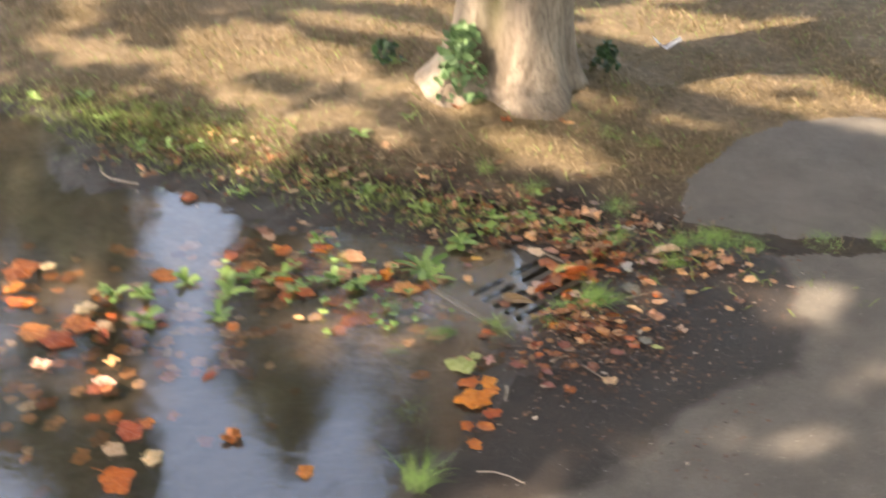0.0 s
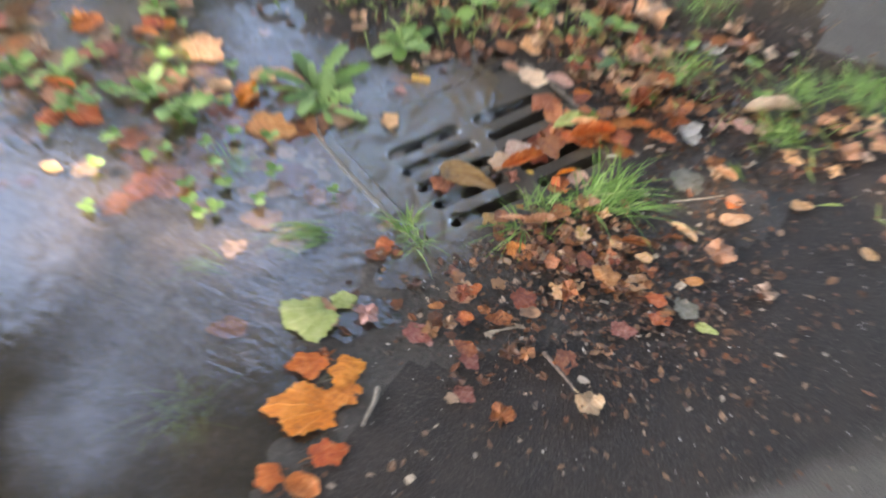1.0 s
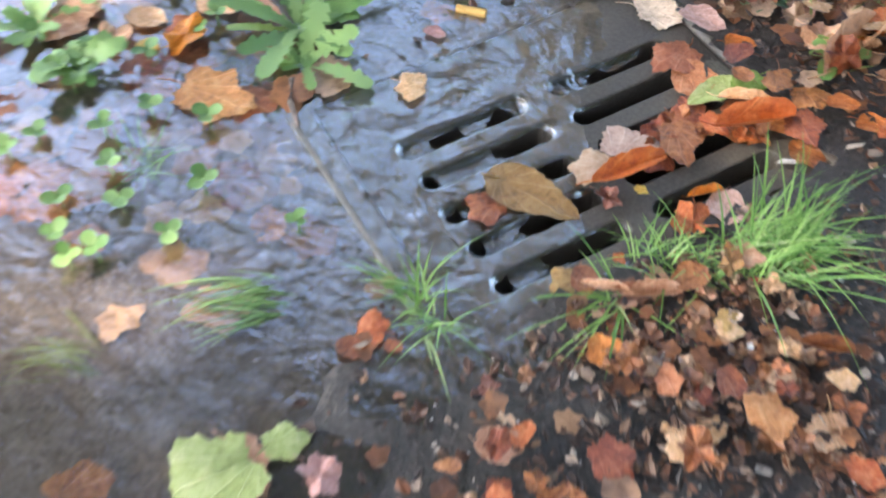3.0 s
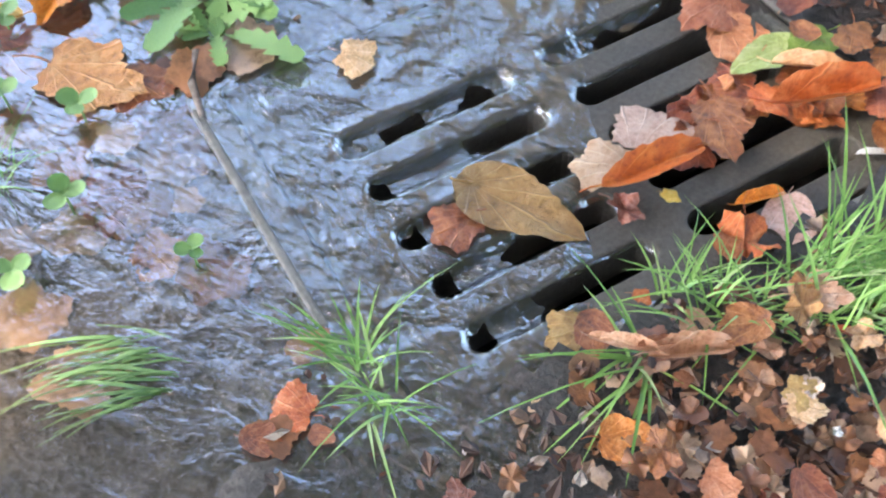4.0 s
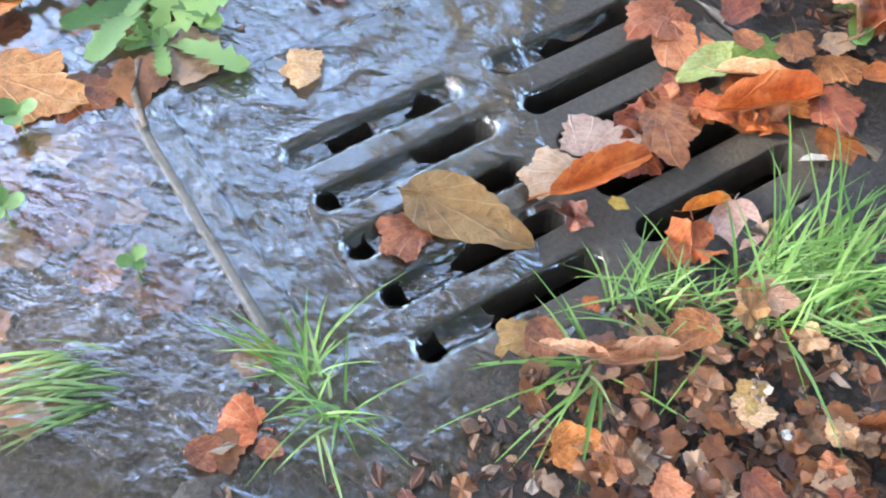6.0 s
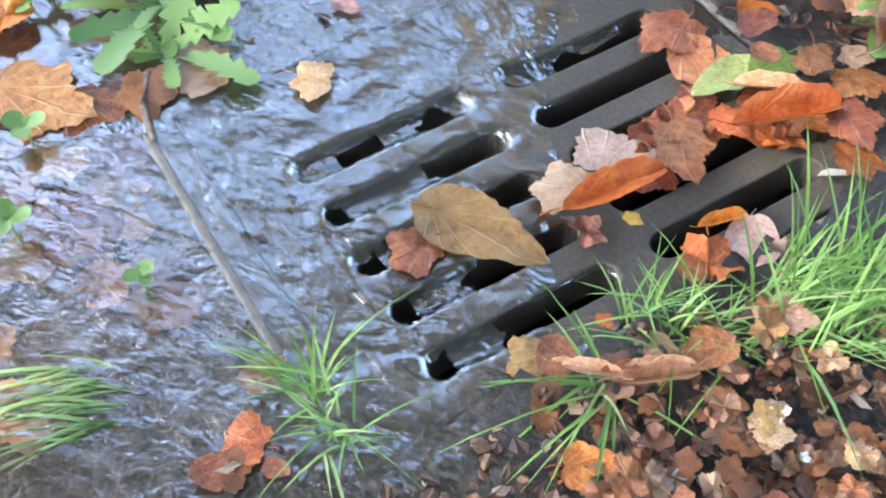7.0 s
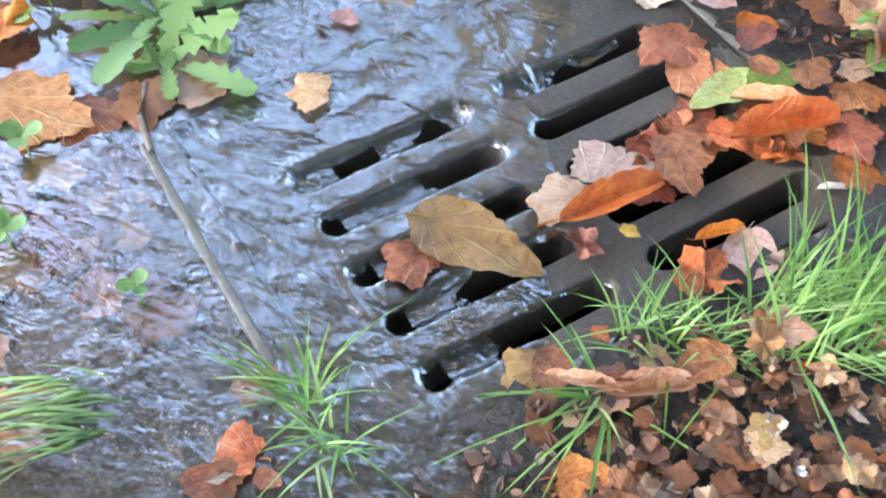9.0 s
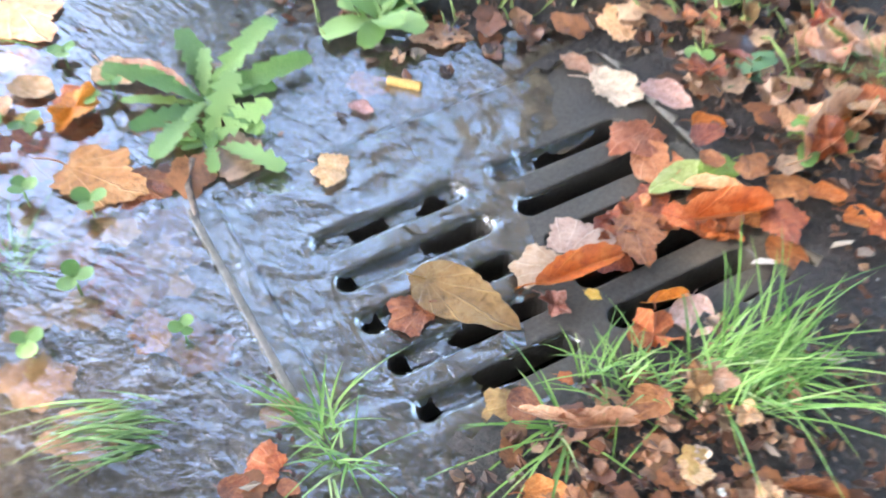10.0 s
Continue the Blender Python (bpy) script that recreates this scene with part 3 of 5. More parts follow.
    for name, vs, fs in (("leaf", verts, faces), ("stalk", rods, rod_faces)):
        me = bpy.data.meshes.new(name)
        me.from_pydata([(x, y, z - low * 0.95) for x, y, z in vs], [], fs)
        me.polygons.foreach_set("use_smooth", [True] * len(me.polygons))
        me.materials.append(LEAF["tan"])
        me.update()
        made.append(me)
    STALKS[made[0].name] = made[1]
    return made[0]


STALKS = {}
LEAF_MESHES = {k: [leaf_mesh(k, i) for i in range(6)] for k in ("lobed", "oval", "fold", "blade", "crumple")}
SHAPES = {"lobed": "lobed", "oval": "rounded", "fold": "folded", "blade": "tapering", "crumple": "crumpled"}
stack = {}


def leaf(x, y, size, angle, kind, colour, where, lift=None, tilt=6.0):
    rnd = random.Random("%.3f %.3f" % (x, y))
    ob = new("leaf", rnd.choice(LEAF_MESHES[kind]))
    ob.material_slots[0].link = "OBJECT"
    ob.material_slots[0].material = LEAF[colour]
    if lift is None:
        cell = (round(x / 0.035), round(y / 0.035))
        level = sum(stack.get((cell[0] + i, cell[1] + j), 0) for i in (-1, 0, 1) for j in (-1, 0, 1))
        stack[cell] = stack.get(cell, 0) + 1
        lift = min(level, 6) * 0.0022
    s = size * 1.05
    ob.matrix_basis = pose(x, y, rest(x, y) + 0.0015 + lift, rnd.uniform(-tilt, tilt), rnd.uniform(-tilt, tilt), angle) @ Matrix.Diagonal((s, s, s * 0.9, 1))
    stalk = new("stalk", STALKS[ob.data.name])
    stalk.material_slots[0].link = "OBJECT"
    stalk.material_slots[0].material = LEAF[colour]
    stalk.parent = ob
    return tagged(ob, "%s %s leaf %s" % (WORDS[colour], SHAPES[kind], where), "leaf", "fallen leaves")


GRATE_LEAVES = [
    (0.027, -0.004, 0.045, 4, "blade", "olive"),
    (0.003, -0.040, 0.022, -105, "lobed", "rust"),
    (0.084, 0.030, 0.016, -2, "crumple", "darkred"),
    (0.066, 0.096, 0.030, 87, "lobed", "pale"),
    (0.054, 0.051, 0.024, -146, "lobed", "cream"),
    (0.083, 0.066, 0.036, 61, "fold", "orange"),
    (0.102, 0.052, 0.007, 7, "lobed", "yellow"),
    (0.156, 0.048, 0.026, -62, "crumple", "rustbright"),
    (0.149, 0.084, 0.016, 49, "fold", "orange"),
    (0.170, 0.080, 0.021, -63, "oval", "pink"),
    (0.043, 0.220, 0.028, -101, "lobed", "cider"),
    (0.072, 0.203, 0.028, -42, "oval", "cider"),
    (0.086, 0.265, 0.017, 33, "oval", "orange"),
    (0.088, 0.221, 0.018, -52, "oval", "grey"),
    (0.094, 0.246, 0.016, 66, "oval", "rust"),
    (0.097, 0.193, 0.028, -112, "blade", "yellowgreen"),
    (0.119, 0.222, 0.022, -105, "oval", "green"),
    (0.142, 0.232, 0.019, -67, "lobed", "rust"),
    (0.128, 0.196, 0.025, 24, "fold", "tan"),
    (0.147, 0.178, 0.039, 50, "fold", "rustbright"),
    (0.098, 0.148, 0.023, -134, "lobed", "rust"),
    (0.102, 0.120, 0.026, -43, "lobed", "rust"),
    (0.117, 0.156, 0.016, -11, "lobed", "rustbright"),
    (0.174, 0.235, 0.020, -29, "lobed", "rust"),
    (0.184, 0.199, 0.023, -38, "lobed", "rust"),
    (0.199, 0.177, 0.020, -37, "oval", "rust"),
    (0.111, 0.224, 0.012, 172, "oval", "rust"),
    (0.191, 0.156, 0.009, 33, "fold", "white"),
]
BANK_LEAVES = [
    (-0.003, 0.269, 0.030, 14, "lobed", "pale"),
    (0.042, 0.273, 0.023, 0, "oval", "pink"),
    (-0.168, 0.230, 0.030, -113, "lobed", "tan"),
    (0.103, 0.409, 0.025, -2, "lobed", "tan"),
    (0.092, 0.353, 0.021, -8, "lobed", "tan"),
    (0.172, 0.403, 0.026, -28, "lobed", "tan"),
    (-0.039, 0.341, 0.028, 10, "lobed", "tan"),
    (-0.047, 0.274, 0.017, -156, "lobed", "tan"),
    (0.183, 0.308, 0.052, 83, "fold", "tan"),
    (0.116, 0.338, 0.020, 70, "oval", "pink"),
    (0.201, 0.242, 0.015, 23, "oval", "rustbright"),
    (0.234, 0.236, 0.017, 7, "oval", "rustbright"),
    (0.101, -0.064, 0.019, -117, "lobed", "ochre"),
    (0.114, -0.060, 0.016, -51, "oval", "rust"),
    (0.124, -0.021, 0.007, 9, "lobed", "rustbright"),
    (0.160, -0.025, 0.013, -41, "oval", "tan"),
    (0.125, -0.065, 0.011, 15, "fold", "tan"),
    (0.167, -0.044, 0.024, 41, "fold", "tan"),
    (0.201, -0.019, 0.010, 1, "crumple", "tan"),
    (0.257, 0.014, 0.012, -47, "crumple", "tan"),
    (0.233, 0.013, 0.009, 11, "fold", "rustbright"),
    (0.255, 0.049, 0.015, -47, "fold", "tan"),
    (0.137, -0.063, 0.016, -162, "fold", "tan"),
    (0.241, 0.013, 0.013, 42, "crumple", "tan"),
]
LITTER_LEAVES = [
    (0.162, -0.110, 0.017, 33, "oval", "rustbright"),
    (0.227, -0.040, 0.012, 0, "lobed", "ochre"),
    (0.276, -0.029, 0.013, -29, "crumple", "tan"),
    (0.252, -0.048, 0.004, 27, "crumple", "white"),
    (0.001, -0.194, 0.018, -167, "lobed", "rustbright"),
    (-0.001, -0.219, 0.013, 23, "oval", "rust"),
    (0.024, -0.198, 0.008, 14, "oval", "rust"),
    (0.250, -0.132, 0.027, -22, "lobed", "tan"),
    (0.329, -0.075, 0.021, -71, "lobed", "tan"),
    (0.364, -0.090, 0.017, 13, "lobed", "rustbright"),
    (0.381, -0.117, 0.017, -24, "lobed", "rustbright"),
    (0.388, 0.148, 0.013, -23, "lobed", "rustbright"),
    (0.404, -0.084, 0.023, -15, "lobed", "grey"),
    (0.311, 0.156, 0.031, -22, "lobed", "grey"),
    (0.440, -0.102, 0.015, 0, "blade", "yellowgreen"),
    (0.347, 0.052, 0.023, -13, "fold", "cream"),
    (0.355, 0.200, 0.020, -18, "fold", "tan"),
    (0.338, 0.207, 0.014, 0, "lobed", "cream"),
    (0.282, 0.252, 0.017, 7, "oval", "white"),
    (0.223, -0.361, 0.017, 7, "lobed", "darkred"),
    (0.125, -0.312, 0.021, 0, "lobed", "darkred"),
    (0.149, -0.320, 0.006, 9, "crumple", "pink"),
    (0.162, -0.254, 0.014, 12, "lobed", "rust"),
    (0.203, -0.231, 0.018, 56, "lobed", "rust"),
    (0.214, -0.187, 0.021, -14, "lobed", "rust"),
    (0.192, -0.303, 0.017, 25, "lobed", "rust"),
]
WATER_LEAVES = [
    (-0.009, -0.359, 0.043, -114, "lobed", "yellowgreen"),
    (0.012, -0.311, 0.019, 58, "lobed", "yellowgreen"),
    (0.000, -0.342, 0.027, -15, "lobed", "tan"),
    (0.052, -0.316, 0.023, -7, "crumple", "pink"),
    (0.142, -0.224, 0.019, 25, "oval", "tan"),
    (-0.093, -0.420, 0.027, 66, "lobed", "rust"),
    (0.033, -0.421, 0.028, -120, "lobed", "orange"),
    (0.082, -0.409, 0.027, -10, "lobed", "orange"),
    (0.069, -0.479, 0.047, -146, "lobed", "orange"),
    (0.099, -0.442, 0.026, -88, "lobed", "orange"),
    (0.069, -0.431, 0.014, -120, "fold", "grey"),
    (0.131, -0.519, 0.024, 52, "lobed", "orange"),
    (0.089, -0.577, 0.021, -118, "lobed", "orange"),
    (0.130, -0.568, 0.022, 3, "oval", "rustbright"),
    (-0.137, 0.038, 0.019, 12, "lobed", "tan"),
    (-0.164, 0.111, 0.011, 10, "oval", "pink"),
    (-0.281, -0.079, 0.041, 14, "lobed", "cider"),
    (-0.369, 0.017, 0.024, -2, "oval", "tan"),
    (-0.328, 0.029, 0.036, 5, "fold", "tan"),
    (-0.410, -0.040, 0.021, 25, "oval", "tan"),
    (-0.342, -0.054, 0.030, 23, "lobed", "rust"),
    (-0.142, -0.159, 0.024, -2, "lobed", "rust"),
    (-0.196, -0.143, 0.030, 20, "lobed", "rust"),
]
PATH_LEAVES = [
    (0.473, 0.197, 0.017, 17, "oval", "tan"),
    (0.586, 0.150, 0.014, -17, "oval", "tan"),
    (0.387, 0.151, 0.014, 12, "oval", "tan"),
    (0.402, 0.116, 0.025, 47, "blade", "tan"),
    (0.406, 0.038, 0.029, 55, "crumple", "tan"),
    (0.485, 0.002, 0.021, 19, "crumple", "pale"),
    (0.365, 0.388, 0.048, 40, "fold", "pale"),
    (0.464, 0.401, 0.029, -10, "crumple", "tan"),
    (0.506, 0.349, 0.026, 18, "crumple", "tan"),
    (0.495, 0.294, 0.018, -6, "crumple", "tan"),
    (0.526, 0.410, 0.019, -9, "crumple", "tan"),
    (0.272, 0.263, 0.021, 55, "oval", "white"),
    (0.225, 0.502, 0.024, 54, "oval", "white"),
    (0.360, -0.293, 0.025, -23, "crumple", "cream"),
    (0.342, -0.204, 0.011, 10, "lobed", "tan"),
    (0.205, -0.316, 0.016, 0, "lobed", "darkred"),
    (0.153, 0.422, 0.036, -27, "crumple", "tan"),
    (0.135, 0.391, 0.034, -34, "crumple", "tan"),
    (0.153, 0.302, 0.029, -16, "crumple", "tan"),
    (0.230, 0.284, 0.022, 18, "crumple", "tan"),
    (0.050, 0.513, 0.030, -24, "crumple", "tan"),
    (0.099, 0.526, 0.050, -56, "crumple", "tan"),
]
LEFT_LEAVES = [
    (-0.603, -0.203, 0.032, 2, "lobed", "tan"),
    (-0.475, -0.084, 0.036, -3, "lobed", "tan"),
    (-0.493, 0.023, 0.043, -12, "lobed", "tan"),
    (-0.571, -0.250, 0.024, -2, "lobed", "rustbright"),
    (-0.530, -0.215, 0.030, 9, "lobed", "rustbright"),
    (-0.371, -0.029, 0.019, 12, "lobed", "rustbright"),
    (-0.380, -0.068, 0.012, 20, "oval", "yellow"),
    (-0.355, -0.094, 0.035, -3, "lobed", "rust"),
    (-0.333, -0.251, 0.045, 1, "lobed", "rust"),
    (-0.359, -0.283, 0.032, 0, "lobed", "rust"),
    (-0.248, -0.063, 0.029, 8, "lobed", "rust"),
    (-0.605, -0.163, 0.037, 11, "lobed", "rust"),
    (-0.610, -0.066, 0.045, 4, "lobed", "rust"),
    (-0.488, -0.329, 0.015, 23, "oval", "tan"),
    (-0.552, -1.047, 0.048, -13, "lobed", "orange"),
    (0.129, -0.637, 0.022, -36, "lobed", "orange"),
    (-0.187, -0.863, 0.024, 5, "lobed", "rustbright"),
    (-0.622, -0.898, 0.042, -5, "lobed", "rustbright"),
    (-1.087, -0.664, 0.057, -4, "lobed", "rustbright"),
    (-1.004, -0.586, 0.049, 7, "lobed", "rustbright"),
    (-1.008, -0.672, 0.049, 8, "lobed", "rustbright"),
    (-1.330, -0.430, 0.058, -9, "lobed", "rustbright"),
    (-1.234, -0.566, 0.030, -4, "lobed", "rustbright"),
    (-0.941, -0.289, 0.041, -8, "lobed", "rustbright"),
    (-1.140, 0.149, 0.036, -9, "lobed", "rustbright"),
    (-1.276, -0.375, 0.026, -13, "lobed", "cream"),
    (-1.040, -0.515, 0.033, -33, "lobed", "cream"),
    (-0.947, -0.566, 0.027, 0, "lobed", "cream"),
    (-0.523, -0.953, 0.029, 4, "lobed", "cream"),
    (-0.618, -0.966, 0.029, 4, "lobed", "cream"),
]

pile = random.Random(23)
for _ in range(14):
    along, across = pile.uniform(0.06, 0.20), pile.uniform(0.045, 0.10)
    p = A + U * along + V * across
    leaf(p[0], p[1], pile.uniform(0.013, 0.024), pile.uniform(0, 360), pile.choice(["lobed", "lobed", "oval", "crumple"]), pile.choice(["rust", "rust", "cider", "rustbright", "rust"]), "piled on the grate", lift=0.001, tilt=8)
for row in GRATE_LEAVES:
    leaf(*row, "on the iron grate")
for row in BANK_LEAVES + LITTER_LEAVES:
    leaf(*row, "in wet litter by the drain")
for row in PATH_LEAVES:
    leaf(*row, "on the wet path edge")
for row in WATER_LEAVES + LEFT_LEAVES:
    x, y = row[:2]
    deep = -rest(x, y)
    floats = deep > 0 and row[5] not in ("rust",)
    leaf(*row, "afloat on the puddle" if floats else "sunk in the shallow puddle", lift=max(deep, 0) + 0.001 if floats else 0.002, tilt=2.5)

# loose leaves that lie thickly on the bank, at the grass edge and in the weedy shallows
rnd = random.Random(7)
TINTS = ["tan"] * 5 + ["rustbright"] * 3 + ["rust"] * 4 + ["pale", "grey", "ochre", "pink", "darkred"]
KINDS = ["crumple"] * 4 + ["lobed"] * 3 + ["oval", "fold", "blade"]


def strew(count, cx, cy, rx, ry, lo, hi, where, tints=TINTS):
    made = 0
    while made < count:
        x, y = rnd.gauss(cx, rx), rnd.gauss(cy, ry)
        if grate_distance(x, y) < 0.004:
            continue
        colour = rnd.choice(tints)
        h = rest(x, y)
        sink = h < -0.002 and rnd.random() < 0.6
        leaf(x, y, rnd.uniform(lo, hi), rnd.uniform(0, 360), rnd.choice(KINDS) if not sink else "lobed", "rust" if sink else colour, where, lift=None if h > -0.002 else (0.002 if sink else -h + 0.001), tilt=14 if h > 0 else 3)
        made += 1


strew(20, 0.25, -0.06, 0.075, 0.05, 0.009, 0.022, "in brown mulch beside the grate", ["rust"] * 4 + ["cider"] * 3 + ["darkred", "tan", "ochre", "pale", "tan", "rustbright"])
strew(16, 0.20, 0.33, 0.08, 0.06, 0.014, 0.028, "on the bank above the grate")
strew(18, -0.10, 0.43, 0.20, 0.08, 0.014, 0.030, "at the muddy lawn edge")
strew(14, 0.55, 0.36, 0.10, 0.05, 0.010, 0.024, "in the strip between slabs", ["tan"] * 5 + ["pale", "rust"])
strew(24, -0.58, -0.09, 0.15, 0.08, 0.016, 0.034, "in the weedy shallows", ["rustbright"] * 4 + ["orange"] * 2 + ["tan"] * 3 + ["rust"] * 2)
strew(16, -0.95, -0.52, 0.16, 0.08, 0.018, 0.036, "in the weedy shallows", ["rustbright"] * 5 + ["orange"] * 2 + ["tan"] * 2 + ["rust"] * 3)
strew(9, -0.75, -0.95, 0.16, 0.10, 0.016, 0.034, "in the deeper puddle", ["rustbright", "tan", "rust", "orange"])
strew(26, -0.92, -0.72, 0.22, 0.16, 0.016, 0.034, "in the deeper puddle", ["cider"] * 3 + ["pink"] * 2 + ["rustbright"] * 2 + ["rust"] * 3 + ["orange"])
strew(9, 0.18, -0.27, 0.08, 0.05, 0.009, 0.022, "in the wet gutter", ["rust"] * 5 + ["rustbright", "darkred", "grey"])
strew(12, -0.7, 0.45, 0.5, 0.12, 0.016, 0.030, "on the lawn's muddy edge", ["tan"] * 3 + ["rustbright", "rust"])
strew(8, -0.38, 1.05, 0.18, 0.06, 0.02, 0.035, "at the foot of the tree", ["rustbright", "tan", "rust"])


def carpet_material():
    n = Nodes("rotting leaves")
    island = n.t.nodes.new("ShaderNodeNewGeometry").outputs["Random Per Island"]
    color = n.ramp(island, (0.0, (0.10, 0.042, 0.022)), (0.3, (0.22, 0.085, 0.038)), (0.55, (0.40, 0.16, 0.060)), (0.75, (0.32, 0.18, 0.098)), (0.95, (0.56, 0.36, 0.22)))
    blot = n.noise(55, 5, 0.7)
    color = n.mix(n.ramp(blot, (0.36, (0.65,) * 3), (0.55, (0,) * 3)), color, (0.05, 0.024, 0.012))
    return n.out(color, 0.4, n.bump(blot, 0.4, 0.004))


CARPET = carpet_material()


def leaf_carpet(count, spot, lo, hi, label, seed, sunk=False):
    """Many overlapping leaves that nobody would count, as one mesh."""
    r = random.Random(seed)
    verts, faces = [], []
    shapes = LEAF_MESHES["lobed"] + LEAF_MESHES["crumple"] + LEAF_MESHES["oval"][:2]
    while count:
        x, y = spot(r)
        if grate_distance(x, y) < -0.012:
            continue
        count -= 1
        me, s, h = r.choice(LEAF_MESHES["lobed"] if sunk else shapes), r.uniform(lo, hi), rest(x, y)
        tilt = 3 if sunk else 16
        m = pose(x, y, h + 0.002 + (0.0 if sunk else r.uniform(0, 0.004)), r.uniform(-tilt, tilt), r.uniform(-tilt, tilt), r.uniform(0, 360)) @ Matrix.Diagonal((s, s, s * (0.5 if sunk else 1), 1))
        n0 = len(verts)
        verts += [m @ v.co for v in me.vertices]
        faces += [tuple(n0 + i for i in p.vertices) for p in me.polygons]
    return tagged(mesh_ob("leaf_litter", verts, faces, CARPET), label, "leaf litter", kind="stuff")


leaf_carpet(150, lambda r: (r.gauss(-0.55, 0.20), r.gauss(-0.10, 0.11)), 0.014, 0.034, "rust-brown leaves sunk in the weedy shallows", 1, True)
leaf_carpet(90, lambda r: (r.gauss(-0.95, 0.25), r.gauss(-0.50, 0.12)), 0.016, 0.036, "rust-brown leaves sunk in the puddle", 2, True)
leaf_carpet(60, lambda r: (r.gauss(-0.28, 0.10), r.gauss(-0.08, 0.09)), 0.012, 0.028, "rotting leaves under shallow running water", 3, True)
leaf_carpet(90, lambda r: (r.gauss(0.25, 0.065), r.gauss(-0.055, 0.04)), 0.005, 0.015, "thick wet rust-brown leaf litter beside the grate", 4)
leaf_carpet(46, lambda r: (r.gauss(0.165, 0.045), r.gauss(-0.085, 0.035)), 0.005, 0.014, "soaked leaf crumbs at the lower edge of the grate", 8)
leaf_carpet(120, lambda r: (r.gauss(0.10, 0.20), r.gauss(0.37, 0.09)), 0.010, 0.022, "brown leaf litter on the bank above the grate", 5)
leaf_carpet(20, lambda r: (r.gauss(0.17, 0.07), r.gauss(-0.24, 0.06)), 0.006, 0.018, "rotting rust-coloured leaves in the wet gutter", 6)
leaf_carpet(260, lambda r: (r.uniform(-1.7, 0.25), r.gauss(0.45, 0.12)), 0.010, 0.024, "dry brown leaves scattered over the muddy bank", 9)
leaf_carpet(60, lambda r: (r.gauss(-1.0, 0.25), r.gauss(-0.95, 0.18)), 0.016, 0.036, "dark leaves sunk in the deep puddle", 7, True)


# ---- uncountable small stuff ----
def flakes(name, count, spot, lo, hi, material, label, category, seed, flat=0.35):
    rnd = random.Random(seed)
    verts, faces = [], []
    while count:
        x, y = spot(rnd)
        if grate_distance(x, y) < -0.004:
            continue
        count -= 1
        z, r, a = rest(x, y), rnd.uniform(lo, hi) * rnd.random() ** 0.5 + lo * 0.5, rnd.uniform(0, 6.283)
        n0, w = len(verts), rnd.uniform(0.35, 0.9)
        tip = Euler((rnd.uniform(-flat, flat), rnd.uniform(-flat, flat), a)).to_matrix()
        for px, py, pz in ((-1, 0, 0.1), (-0.3, -w, 0), (0.6, -0.7 * w, 0.12), (1, 0.1, 0), (0.3, w, 0.1), (-0.5, 0.7 * w, 0)):
            p = tip @ Vector((px * r * rnd.uniform(0.7, 1.2), py * r * rnd.uniform(0.6, 1.1), pz * r * 2))
            verts.append((x + p.x, y + p.y, z + 0.002 + p.z + r * flat * 0.4))
        faces.append((n0, n0 + 1, n0 + 2, n0 + 3))
        faces.append((n0, n0 + 3, n0 + 4, n0 + 5))
    return tagged(mesh_ob(name, verts, faces, material, False), label, category, kind="stuff")


flakes("leaf_mulch", 1900, lambda r: (r.gauss(0.27, 0.13), r.gauss(-0.07, 0.12)), 0.002, 0.009, CRUMBS, "wet brown leaf crumbs and mulch beside the drain", "leaf litter", 1)
flakes("leaf_mulch", 1700, lambda r: (r.gauss(0.10, 0.30), r.gauss(0.36, 0.12)), 0.002, 0.010, CRUMBS, "brown leaf crumbs on the bank above the drain", "leaf litter", 2)
flakes("leaf_mulch", 1500, lambda r: (r.uniform(-1.6, 0.5), r.gauss(0.42, 0.16)), 0.004, 0.014, CRUMBS, "leaf crumbs along the muddy lawn edge", "leaf litter", 3)
flakes("leaf_mulch", 620, lambda r: (r.uniform(0.1, 0.75), r.uniform(-0.6, 0.5)), 0.002, 0.007, CRUMBS, "scattered leaf crumbs on wet asphalt", "leaf litter", 4)


def pebbles(name, count, spot, lo, hi, material, label, seed):
    rnd = random.Random(seed)
    verts, faces = [], []
    for _ in range(count):
        x, y = spot(rnd)
        if grate_distance(x, y) < 0.01:
            continue
        z, r = rest(x, y), rnd.uniform(lo, hi) * rnd.random()
        r += lo
        n0, a = len(verts), rnd.uniform(0, 6.283)
        for i in range(4):
            verts.append((x + r * math.cos(a + i * 1.57) * rnd.uniform(0.6, 1.5), y + r * math.sin(a + i * 1.57) * rnd.uniform(0.6, 1.2), z))
        verts.append((x, y, z + r * 0.8))
        faces += [(n0 + i, n0 + (i + 1) % 4, n0 + 4) for i in range(4)]
    return tagged(mesh_ob(name, verts, faces, material, False), label, "grit", kind="stuff")


pebbles("grit", 520, lambda r: (r.uniform(0.08, 1.0), r.uniform(-0.75, 0.45)), 0.0006, 0.0017, GRIT, "pale grit specks on the wet asphalt", 5)
pebbles("grit", 160, lambda r: (r.gauss(0.30, 0.12), r.gauss(0.05, 0.2)), 0.0007, 0.0022, GRIT, "pale grit among the leaf litter", 6)


